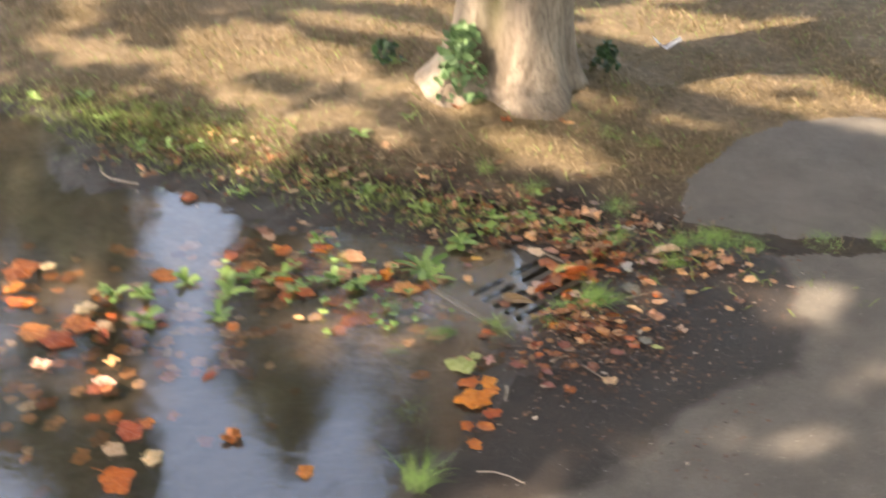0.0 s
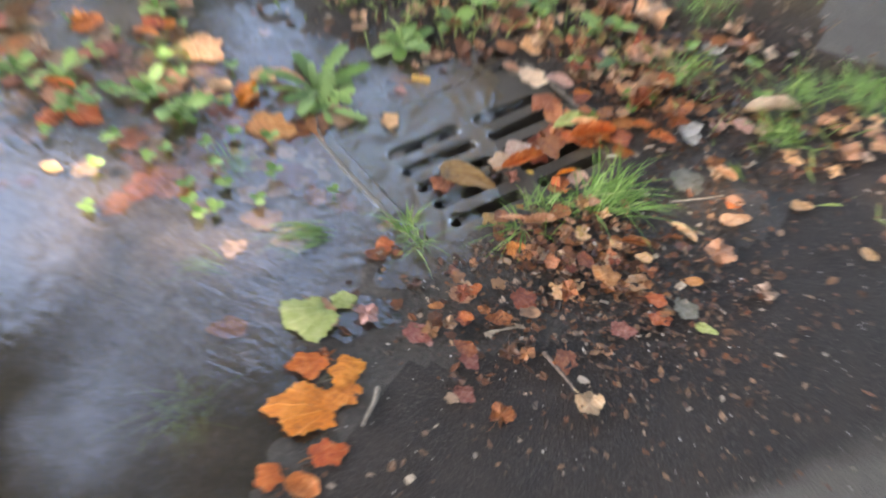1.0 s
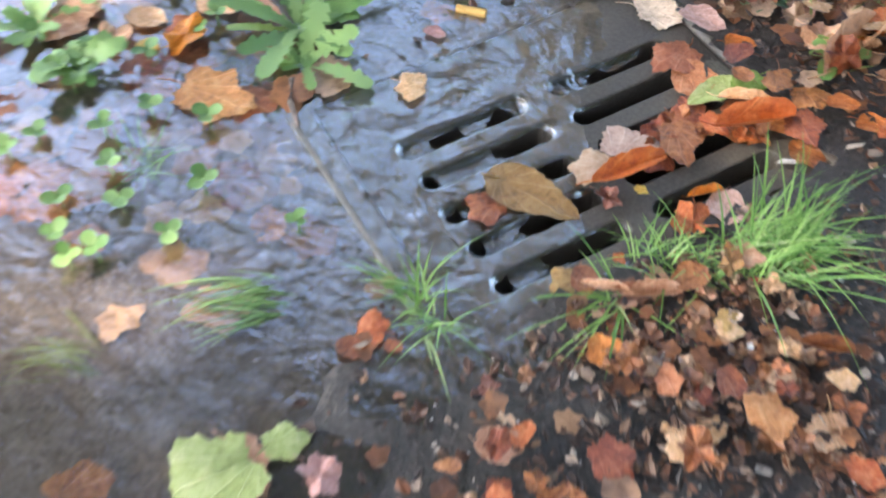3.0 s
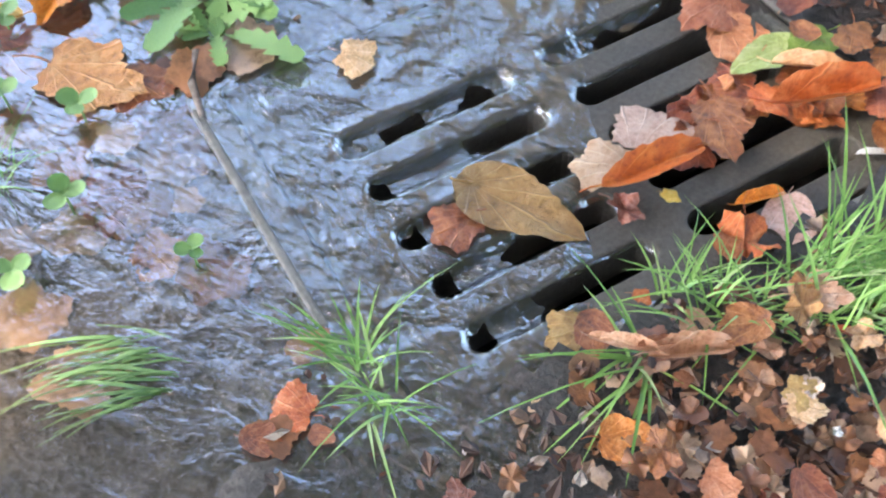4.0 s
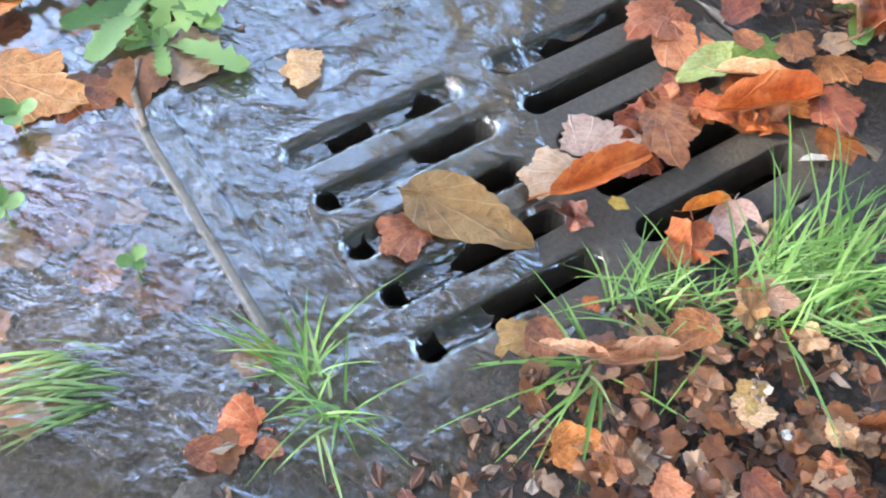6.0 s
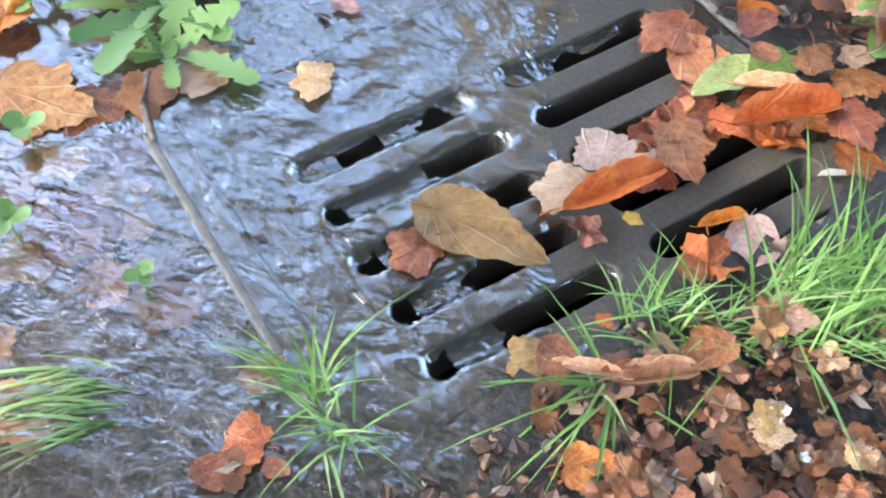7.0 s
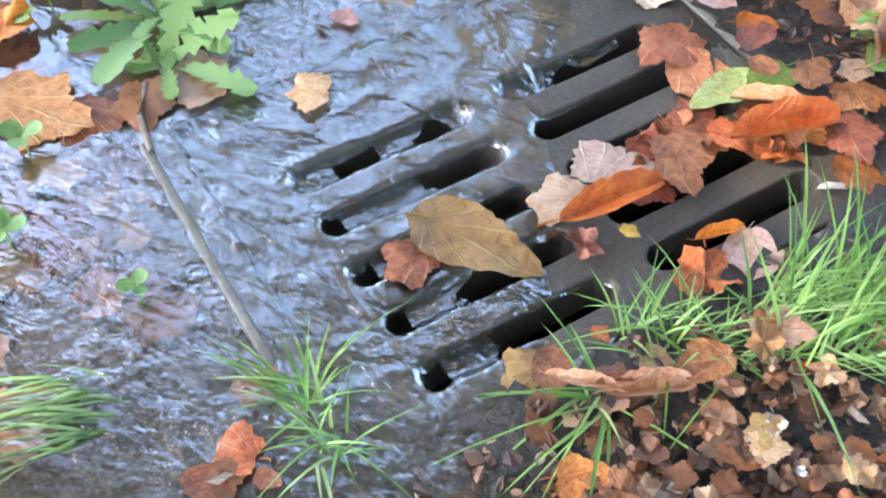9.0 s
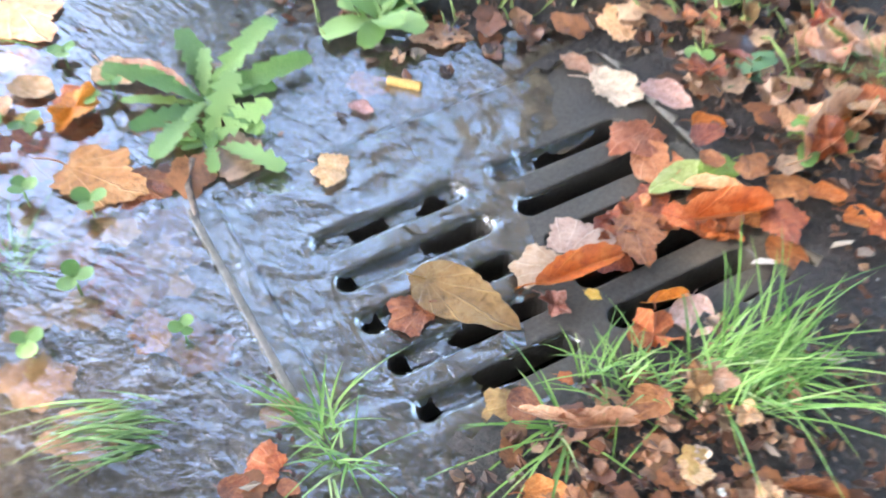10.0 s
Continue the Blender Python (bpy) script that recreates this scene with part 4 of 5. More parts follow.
# ---- plants ----
def blade(verts, faces, x, y, z, height, lean, way, wide, droop, rnd):
    """One bent grass blade: a tapering strip with a keel."""
    n0, steps = len(verts), 5
    side = (-math.sin(way), math.cos(way))
    for k in range(steps + 1):
        t = k / steps
        out = lean * t + droop * t * t
        up = height * (t - 0.5 * (droop / max(height, 1e-6)) * t * t * t)
        w = wide * (1 - t) ** 0.6 * (0.6 + 0.8 * min(t * 3, 1)) / 1.4
        px, py = x + math.cos(way) * out, y + math.sin(way) * out
        for q in (-1, 0, 1):
            verts.append((px + side[0] * w * q, py + side[1] * w * q, z + up - (0.35 * w if q == 0 else 0)))
    for k in range(steps):
        for q in range(2):
            p = n0 + 3 * k + q
            faces.append((p, p + 1, p + 4, p + 3))


def tuft(name, x, y, count, spread, height, way, bias, wide, droop, material, label, seed, z=None, lean=0.55):
    """A tuft of bent blades; each blade of a tuft near the drain is a part of its own."""
    rnd = random.Random(seed)
    verts, faces = [], []
    single = seed < 8
    if single:
        ob = tagged(new(name), label, "grass", "grass tufts")
        ob.matrix_basis = pose(x, y, rest(x, y))
    for _ in range(int(count * 1.5)):
        a = way + rnd.gauss(0, bias)
        r, b = spread * math.sqrt(rnd.random()), rnd.uniform(0, 6.283)
        px, py = x + r * math.cos(b), y + r * math.sin(b)
        hgt = height * rnd.uniform(0.45, 1.1)
        blade(verts, faces, px, py, (rest(px, py) if z is None else z) - 0.002, hgt, hgt * rnd.uniform(0.1, lean * 1.6), a, wide * rnd.uniform(0.32, 0.7), hgt * droop * rnd.uniform(0.3, 2.2), rnd)
        if single:
            root = Vector((x, y, rest(x, y)))
            under(mesh_ob("blade", [Vector(v) - root for v in verts], faces, material), ob)
            verts, faces = [], []
    if single:
        return ob
    return tagged(mesh_ob(name, verts, faces, material), label, "grass", "grass tufts")


tuft("grass_tuft", 0.012, -0.146, 26, 0.013, 0.034, radians(140), 1.2, 0.0024, 0.8, GRASS, "fresh green grass tuft growing in the flooded gutter", 1)
tuft("grass_tuft", 0.037, -0.163, 16, 0.011, 0.028, radians(-60), 1.8, 0.0022, 1.0, GRASS, "small green grass tuft at the puddle edge", 2)
tuft("grass_tuft", 0.222, 0.046, 120, 0.036, 0.050, radians(50), 0.8, 0.0024, 0.7, GRASS, "thick bright green grass tuft leaning beside the grate", 3, lean=0.9)
tuft("grass_tuft", 0.152, -0.004, 34, 0.024, 0.034, radians(90), 1.6, 0.0022, 0.9, GRASS, "thin green grass tuft at the grate's edge", 4)
tuft("grass_tuft", 0.146, -0.058, 13, 0.008, 0.036, radians(-120), 1.3, 0.0030, 1.5, GRASS, "green grass with long blades arching over litter", 5, lean=0.8)
tuft("grass_tuft", 0.186, 0.008, 22, 0.016, 0.036, radians(20), 1.4, 0.0020, 1.1, GRASS, "sparse grass sprouting through leaf litter", 6)
tuft("grass_tuft", -0.088, -0.222, 34, 0.026, 0.013, radians(222), 0.2, 0.0026, 3.4, DROWNED, "drowned grass combed flat by the flowing water", 7, z=0.0008, lean=2.2)
tuft("grass_tuft", -0.170, -0.348, 20, 0.022, 0.016, radians(200), 0.3, 0.0018, 2.4, MURKGRASS, "sparse drowned grass under the puddle", 8, z=-0.008, lean=2.0)
tuft("grass_tuft", -0.065, -0.545, 60, 0.034, 0.030, radians(60), 2.2, 0.0012, 1.6, MURKGRASS, "tangled water weed under the puddle surface", 9, lean=1.2)
tuft("grass_tuft", 0.055, -0.815, 60, 0.030, 0.075, radians(80), 1.0, 0.0018, 0.4, GRASS, "bright green grass tuft at the path edge", 10)
tuft("grass_tuft", -0.273, -0.176, 26, 0.016, 0.035, radians(150), 1.5, 0.0014, 0.8, GRASS, "thin grass standing in the shallows", 11)
tuft("grass_tuft", -0.526, -0.03, 26, 0.02, 0.05, radians(100), 1.5, 0.0014, 0.8, GRASS, "thin grass standing among floating leaves", 12)
for i, (x, y, c, r, h) in enumerate([(0.206, 0.405, 70, 0.028, 0.05), (0.393, 0.452, 80, 0.030, 0.05), (0.395, 0.327, 80, 0.030, 0.04), (0.495, 0.50, 110, 0.05, 0.05), (0.59, 0.515, 70, 0.05, 0.035), (0.97, 0.67, 70, 0.045, 0.05), (0.17, 0.60, 70, 0.05, 0.04), (0.46, 0.505, 60, 0.035, 0.045), (-0.127, 0.615, 50, 0.04, 0.05), (-0.31, 0.67, 40, 0.03, 0.05), (0.03, 1.07, 60, 0.05, 0.05), (0.16, 1.08, 46, 0.045, 0.04), (0.80, 0.60, 60, 0.06, 0.03)]):
    tuft("grass_tuft", x, y, c, r, h, 1.5, 2.0, 0.0015, 0.5, GRASS, "short green grass tuft at the edge of the path" if x > 0.1 else "green grass tuft on the muddy lawn edge", 30 + i)


def leaf_blade(length, wide, teeth, arch, rnd, steps=13):
    """A long weed leaf along +x, toothed, with a midrib groove, arching up from the root."""
    bm = bmesh.new()
    rows = []
    for k in range(steps + 1):
        t = k / steps
        w = wide * (0.16 + 0.95 * math.sin(math.pi * min(t * 0.86 + 0.06, 1)) * t ** 0.45) * (1 + (teeth if k % 2 else -teeth) * (0.2 < t < 0.9) * rnd.uniform(0.3, 1.5))
        if k == steps:
            w = wide * 0.05
        x = length * t * (1 - 0.10 * arch * t)
        z = length * (arch * t - 0.75 * arch * t * t) + 0.001
        rows.append([bm.verts.new((x - (0.06 * length if q and k % 2 else 0), q * w, z + (0.12 * w if q else -0.05 * w))) for q in (-1, 0, 1)])
    for a, b in zip(rows, rows[1:]):
        for q in range(2):
            f = bm.faces.new((a[q], b[q], b[q + 1], a[q + 1]))
            f.smooth = True
    return bm


def rosette(x, y, count, length, wide, teeth, arch, label, seed, material=WEED, name="dandelion", category="weed"):
    rnd = random.Random(seed)
    ob = tagged(new(name), label, category, "weeds")
    ob.matrix_basis = pose(x, y, max(rest(x, y), -0.004), 0, 0, rnd.uniform(0, 360))
    shapes = []
    for i in range(5):
        bm = leaf_blade(1.0, wide, teeth, arch * rnd.uniform(0.5, 1.3), rnd)
        me = bpy.data.meshes.new("leaf")
        bm.to_mesh(me)
        bm.free()
        me.materials.append(material)
        shapes.append(me)
    for i in range(count):
        part_ob = new("leaf", shapes[i % 5])
        part_ob.parent = ob
        s = length * rnd.uniform(0.35, 1.15)
        part_ob.matrix_basis = pose(0.004 * rnd.uniform(-1, 1), 0.004 * rnd.uniform(-1, 1), 0.001, rnd.uniform(-14, 14), rnd.uniform(-20, 6), 360 * i / count + rnd.uniform(-24, 24)) @ Matrix.Diagonal((s, s, s, 1))
    return ob


rosette(-0.280, 0.040, 21, 0.108, 0.115, 0.26, 0.32, "green dandelion rosette with toothed leaves in shallow water", 1)
rosette(-0.240, 0.005, 9, 0.080, 0.15, 0.32, 0.30, "small green dandelion hanging over the puddle", 2)
rosette(-0.225, 0.215, 9, 0.075, 0.26, 0.02, 0.55, "broad-leaved green plantain at the puddle edge", 3, name="plantain")
rosette(-0.176, 0.30, 7, 0.05, 0.28, 0.02, 0.5, "small broad-leaved green weed on muddy bank", 4, name="plantain")
rosette(0.05, 0.44, 10, 0.055, 0.24, 0.04, 0.5, "green weed sprouting through dry leaves", 5, name="plantain")
rosette(-0.086, 0.447, 9, 0.055, 0.24, 0.04, 0.5, "green weed sprouting through dry leaves", 6, name="plantain")
rosette(0.080, 0.325, 9, 0.042, 0.30, 0.05, 0.7, "small grey-green weed above the grate", 7, SAGE, name="seedling")
rosette(0.169, 0.291, 8, 0.038, 0.24, 0.05, 0.8, "small green weed between fallen leaves", 8, name="seedling")
WEEDS = [(-0.864, -0.292), (-0.778, -0.222), (-0.704, -0.190), (-0.72, -0.30), (-0.685, -0.403), (-0.850, -0.503), (-0.93, -0.40), (-1.008, -0.435), (-0.630, -0.158), (-0.49, -0.115), (-0.56, -0.21), (-0.41, -0.13), (-1.95, 0.674), (-1.484, 0.376), (-1.304, 0.456), (-0.808, 0.755), (-0.698, 0.913), (-0.952, 1.39), (-2.127, 0.594), (-0.983, 0.221), (-0.614, 0.383), (-0.63, 0.07), (-1.75, 0.55), (-1.40, 0.42), (-0.40, 0.36), (-0.18, 0.39)]
for i, (x, y) in enumerate(WEEDS):
    wet_place = y < 0
    rosette(x, y, 11 if wet_place else 8, 0.058 if wet_place else 0.055, 0.19, 0.22, 0.9, "leafy green weed standing in the leaf-strewn shallows" if wet_place else "low green weed growing in the worn lawn", 40 + i, name="weed")


def clover(x, y, size, seed):
    rnd = random.Random(seed)
    ob = tagged(new("clover"), "three-leaved bright green clover sprig in shallow water", "clover", "clovers")
    ob.matrix_basis = pose(x, y, rest(x, y), 0, 0, rnd.uniform(0, 360))
    lift = max(0.0, -rest(x, y)) + rnd.uniform(0.006, 0.014)
    for k in range(3):
        part_ob = new("leaflet", LEAFLET)
        part_ob.parent = ob
        s = size * rnd.uniform(0.85, 1.15)
        part_ob.matrix_basis = pose(0, 0, lift, rnd.uniform(-10, 10), rnd.uniform(-22, 2), 120 * k + rnd.uniform(-12, 12)) @ Matrix.Diagonal((s, s, s, 1))
    stem = new("stem", STEM)
    stem.parent = ob
    stem.matrix_basis = Matrix.Diagonal((1, 1, lift, 1))
    return ob


bm = bmesh.new()
hub = bm.verts.new((0, 0, 0))
mid = [bm.verts.new((0.5 + 0.30 * math.cos(a), 0.30 * math.sin(a), 0.04)) for a in np.linspace(-2.9, 2.9, 10)]
rimv = [bm.verts.new((0.56 + (0.52 - 0.07 * math.exp(-(a / 0.3) ** 2)) * math.cos(a), 0.50 * math.sin(a), 0.10)) for a in np.linspace(-2.7, 2.7, 10)]
for i in range(9):
    bm.faces.new((mid[i], rimv[i], rimv[i + 1], mid[i + 1])).smooth = True
    if i:
        bm.faces.new((mid[0], mid[i], mid[i + 1]))
bm.faces.new((hub, rimv[0], mid[0]))
bm.faces.new((hub, mid[0], mid[9]))
bm.faces.new((hub, mid[9], rimv[9]))
LEAFLET = bpy.data.meshes.new("leaflet")
bm.to_mesh(LEAFLET)
bm.free()
LEAFLET.materials.append(WEED)
bm = bmesh.new()
bmesh.ops.create_cone(bm, segments=5, radius1=0.0009, radius2=0.0007, depth=1, matrix=Matrix.Translation((0, 0, 0.5)))
STEM = bpy.data.meshes.new("stem")
bm.to_mesh(STEM)
bm.free()
STEM.materials.append(WEED)
CLOVERS = [(-0.260, -0.106), (-0.210, -0.165), (-0.113, -0.151), (-0.195, -0.223), (-0.420, 0.006), (-0.367, -0.078), (-0.313, -0.128), (-0.375, -0.211), (-0.419, -0.142), (-0.246, -0.289), (-0.255, -0.221), (-0.380, -0.24), (-0.233, -0.27), (-0.271, -0.28), (-0.433, -0.295), (-0.385, -0.364), (-0.456, -0.229), (-0.536, -0.19), (-0.525, -0.147), (-0.33, -0.17), (-0.41, -0.121), (-0.64, -0.211), (-0.3, -0.25), (-0.47, -0.06), (-0.35, 0.0), (-0.29, -0.20)]
for i, (x, y) in enumerate(CLOVERS):
    clover(x, y, 0.0135 if i not in (2,) else 0.010, i)
for i in range(22):
    clover(rnd.gauss(-0.55, 0.14), rnd.gauss(-0.13, 0.07), rnd.uniform(0.009, 0.014), 100 + i)
for i in range(14):
    ob = clover(rnd.gauss(-0.05, 0.2), rnd.gauss(0.44, 0.08), rnd.uniform(0.012, 0.018), 140 + i)
    ob["label"] = "three-leaved green clover sprig among dry leaves"


# ---- lawn ----
def lawn_blades(count, spot, lo, hi, material, label, seed, wide=0.0022):
    rnd = random.Random(seed)
    verts, faces = [], []
    for _ in range(count):
        x, y = spot(rnd)
        if grate_distance(x, y) < 0.03 or rest(x, y) < -0.004:
            continue
        h, a = rnd.uniform(lo, hi), rnd.uniform(0, 6.283)
        z, n0 = rest(x, y) - 0.002, len(verts)
        out, sx, sy = h * rnd.uniform(0.3, 1.5), -math.sin(a) * wide, math.cos(a) * wide
        verts += [(x - sx, y - sy, z), (x + sx, y + sy, z), (x + math.cos(a) * out * 0.5, y + math.sin(a) * out * 0.5, z + h * 0.7), (x + math.cos(a) * out, y + math.sin(a) * out, z + h)]
        faces += [(n0, n0 + 1, n0 + 2), (n0 + 1, n0 + 3, n0 + 2)]
    return tagged(mesh_ob("lawn_grass", verts, faces, material, False), label, "grass", kind="stuff")


def on_lawn(patch):
    def spot(r):
        while True:
            x = r.uniform(-3.15, 1.2)
            y = r.uniform(0.2, 4.0)
            lawn = float(LAWN_MASK[int((y + 2.0) / 0.02), int((x + 3.2) / 0.02)])
            keep = lawn * (float(vnoise(x * 3.5, y * 3.5, patch)) * 1.5 - 0.15)
            if r.random() < keep and (x + 0.41) ** 2 + (y - 1.34) ** 2 > 0.06:
                return x, y
    return spot


mx, my = np.meshgrid(np.arange(-3.19, 2.5, 0.02), np.arange(-1.99, 4.2, 0.02))
LAWN_MASK = masks(mx, my)[0] * (1 - paved_cell(mx, my)) * (edge_distance(SHORE, mx, my) > 0.02)
lawn_blades(30000, on_lawn(61), 0.010, 0.030, DRYGRASS, "short parched tan lawn grass", 11)
lawn_blades(3500, on_lawn(62), 0.012, 0.035, MURKGRASS, "sparse green blades in the parched lawn", 12)
lawn_blades(2600, lambda r: (r.gauss(-1.6, 0.35), r.gauss(0.56, 0.12)), 0.012, 0.034, MURKGRASS, "green grass at the puddle's far bank", 13, 0.0016)
lawn_blades(1300, lambda r: (r.gauss(-0.5, 0.5), r.gauss(0.36, 0.08)), 0.012, 0.035, MURKGRASS, "muddy grass along the puddle's bank", 14)


# ---- the tree ----
TREE_X, TREE_Y = -0.44, 1.33
tree = tagged(new("tree"), "old plane tree with pale flaking bark and flared base", "tree")


def trunk_radius(a, z):
    """Radius by angle and height: two grown-together stems, spreading roots at the foot."""
    toward = math.atan2(-0.96, 0.28)  # the side that faces the drain
    flare = math.exp(-max(z, 0) / 0.13)
    seam = 0.045 * math.exp(-((((a - toward + 0.42 + math.pi) % (2 * math.pi)) - math.pi) / 0.16) ** 2)
    roots = 0.055 * max(0, math.cos(2.5 * (a - toward + 0.75))) + 0.045 * max(0, math.cos(3 * (a - toward - 0.35)))
    slant = 0.035 * math.exp(-z / 0.5) * max(0, math.cos(a - toward + 1.35))
    spread = 0.095 * float(smooth(0.35, 1.3, z)) * max(0, math.cos(a - math.pi)) ** 2  # the second stem leans away
    toe = flare * (0.07 * max(0, math.cos(a + 2.3)) ** 3 + 0.05 * max(0, math.cos(a + 0.35)) ** 3)
    return 0.200 - 0.012 * min(z, 4) + spread + toe - seam + flare * (0.045 + roots * 0.9) + slant * 1.2 + 0.008 * math.sin(5 * a + 2 * z) + 0.005 * math.sin(9 * a - 5 * z)


bm = bmesh.new()
moss = bm.verts.layers.float.new("moss")
levels = [-0.12, -0.04, 0.0, 0.03, 0.06, 0.10, 0.15, 0.2, 0.27, 0.35, 0.45, 0.6, 0.8, 1.1, 1.5, 2.0, 2.6, 3.3, 4.0, 4.6]
rows = []
for z in levels:
    row = []
    for i in range(56):
        a = 2 * math.pi * i / 56
        r = trunk_radius(a, z)
        v = bm.verts.new((TREE_X + r * math.cos(a) + 0.02 * z, TREE_Y + r * math.sin(a), z + 0.08))
        v[moss] = math.exp(-((((a - math.atan2(-0.96, 0.28) + 0.42 + math.pi) % (2 * math.pi)) - math.pi) / 0.22) ** 2) * smooth(0.1, 0.5, z)
        row.append(v)
    rows.append(row)
for a, b in zip(rows, rows[1:]):
    for i in range(56):
        bm.faces.new((a[i], a[(i + 1) % 56], b[(i + 1) % 56], b[i])).smooth = True
part("trunk", bm, BARK, tree, "pale grey-brown flaking trunk")


def limb(points, r0, r1):
    bm = bmesh.new()
    last = None
    for k, p in enumerate(points):
        t = k / (len(points) - 1)
        r = r0 + (r1 - r0) * t
        d = (Vector(points[min(k + 1, len(points) - 1)]) - Vector(points[max(k - 1, 0)])).normalized()
        s = d.orthogonal().normalized()
        q = d.cross(s)
        now = [bm.verts.new(Vector(p) + (s * math.cos(a) + q * math.sin(a)) * r) for a in np.linspace(0, 2 * math.pi, 11)[:10]]
        if last:
            for i in range(10):
                bm.faces.new((last[i], last[(i + 1) % 10], now[(i + 1) % 10], now[i])).smooth = True
        last = now
    return bm


top = Vector((TREE_X + 0.09, TREE_Y, 4.5))
lr = random.Random(5)
for i in range(7):
    a = i * 0.9 + 0.4
    reach = lr.uniform(3.5, 6.0)
    pts = [top + Vector((0, 0, -0.2))]
    for k in range(1, 7):
        t = k / 6
        pts.append(top + Vector((math.cos(a) * reach * t, math.sin(a) * reach * t, 3.2 * t * (1.2 - 0.4 * t) + lr.uniform(-0.2, 0.2))))
        a += lr.uniform(-0.15, 0.15)
    part("limb", limb(pts, 0.11, 0.02), BARK, tree)


# ground that the sun reaches through holes in the crown: place, half widths, how open the hole is
SUNNY = [(-0.54, 1.10, 0.10, 0.08, 1.0), (-0.17, 0.86, 0.16, 0.09, 1.0), (-0.57, -0.01, 0.13, 0.05, 0.75), (-0.77, -0.20, 0.12, 0.06, 0.7), (-0.42, -0.37, 0.14, 0.08, 0.85), (-0.81, -0.77, 0.17, 0.07, 0.9), (-1.08, -0.52, 0.14, 0.05, 0.8),
         (0.80, 0.26, 0.08, 0.10, 0.9), (0.84, 1.68, 0.28, 0.09, 1.0), (0.40, 1.72, 0.20, 0.05, 1.0), (-1.55, 1.50, 0.42, 0.10, 1.0), (-1.28, 1.88, 0.40, 0.08, 1.0), (-0.78, 1.20, 0.14, 0.08, 1.0), (0.12, 2.62, 0.40, 0.06, 1.0), (-0.20, 1.28, 0.12, 0.12, 0.9), (0.15, 1.36, 0.22, 0.06, 0.8),
         (0.72, -0.25, 0.14, 0.05, 0.6), (0.64, -0.47, 0.18, 0.07, 0.6), (0.97, -0.34, 0.16, 0.06, 0.6), (1.04, 0.06, 0.08, 0.07, 0.7), (0.50, -0.74, 0.18, 0.07, 0.6), (0.85, -0.62, 0.14, 0.05, 0.6)]


def crown_leaves(count, seed):
    """Leaf clumps spread through a wide crown, thinned where the sun comes through to the ground."""
    r = random.Random(seed)
    centres, turns = [], []
    while count:
        a, d = r.uniform(0, 6.283), 8.0 * math.sqrt(r.random())
        x, y = TREE_X - 1.6 + d * math.cos(a), TREE_Y - 1.6 + d * math.sin(a)
        z = 4.4 + 3.6 * (1 - (d / 8.4) ** 2) * r.random() + r.uniform(0, 0.8)
        # the gap between this crown and its neighbours, over the lawn
        gap = float(smooth(3.0, 4.2, y) * smooth(-2.5, -3.1, x)) + float(smooth(-4.9, -5.7, x) * smooth(1.5, 2.6, y))
        gap += 0.2 * math.exp(-((x + 4.0) / 1.8) ** 2 - ((y - 1.8) / 1.5) ** 2)
        # a window of open sky beyond the drain, between this crown and the trees across the lawn
        way, rise = math.degrees(math.atan2(x + 0.08, y - 0.1)), math.degrees(math.atan2(z, math.hypot(x + 0.08, y - 0.1)))
        window = float(smooth(-48, -44, way) * smooth(-26, -29, way)) * (rise < 54 + 6 * (float(vnoise(way * 0.3, 1.0, 75)) - 0.5))
        window += 0.3 * float(smooth(-58, -55, way) * smooth(-44, -48, way)) * (rise < 50)
        window += 0.28 * float(smooth(-84, -78, way) * smooth(-55, -58, way)) * (rise < 56)
        if r.random() < gap + window:
            continue
        count -= 1
        for _ in range(34):
            centres.append((x + r.gauss(0, 0.22), y + r.gauss(0, 0.22), z + r.gauss(0, 0.16)))
            turns.append((r.gauss(0, 0.7), r.gauss(0, 0.7), r.uniform(0, 6.283), r.uniform(0.06, 0.11)))
    # where each leaf's shadow falls, and whether the crown is open there
    c = np.array(centres)
    gx, gy = c[:, 0] - TO_SUN.x / TO_SUN.z * c[:, 2], c[:, 1] - TO_SUN.y / TO_SUN.z * c[:, 2]
    spots = vnoise(gx * 1.9 + 3, gy * 3.6, 71) * 0.6 + vnoise(gx * 4.5, gy * 8, 72) * 0.4
    open_lawn = smooth(0.45, 1.0, gy) * smooth(3.7, 3.0, gy)
    open_path = smooth(-0.02, 0.2, edge_distance(WETLAND, gx, gy)) * (1 - open_lawn)
    keep = spots < 0.84 - 0.27 * open_lawn - 0.22 * open_path
    chance = np.random.RandomState(12).rand(len(c))
    for sx, sy, rx, ry, clear in SUNNY:
        keep &= (chance > clear) | (((gx - sx) / (rx + 0.07)) ** 2 + ((gy - sy) / (ry + 0.07)) ** 2 > 1 + 0.5 * (vnoise(gx * 14, gy * 14, 77) - 0.5))
    verts, faces = [], []
    for i in np.nonzero(keep)[0]:
        tx, ty, tz, s = turns[i]
        m, mid, n0 = Euler((tx, ty, tz)).to_matrix(), Vector(centres[i]), len(verts)
        for px, py in ((-1, 0), (-0.2, -0.85), (0.75, -0.45), (1.15, 0), (0.75, 0.45), (-0.2, 0.85)):
            verts.append(mid + m @ Vector((px * s, py * s, 0.12 * s * abs(py))))
        faces += [(n0, n0 + 1, n0 + 2, n0 + 3), (n0, n0 + 3, n0 + 4, n0 + 5)]
    return verts, faces


under(mesh_ob("crown", *crown_leaves(2700, 3), CROWN, False), tree, "wide gappy crown of green and yellowing leaves")

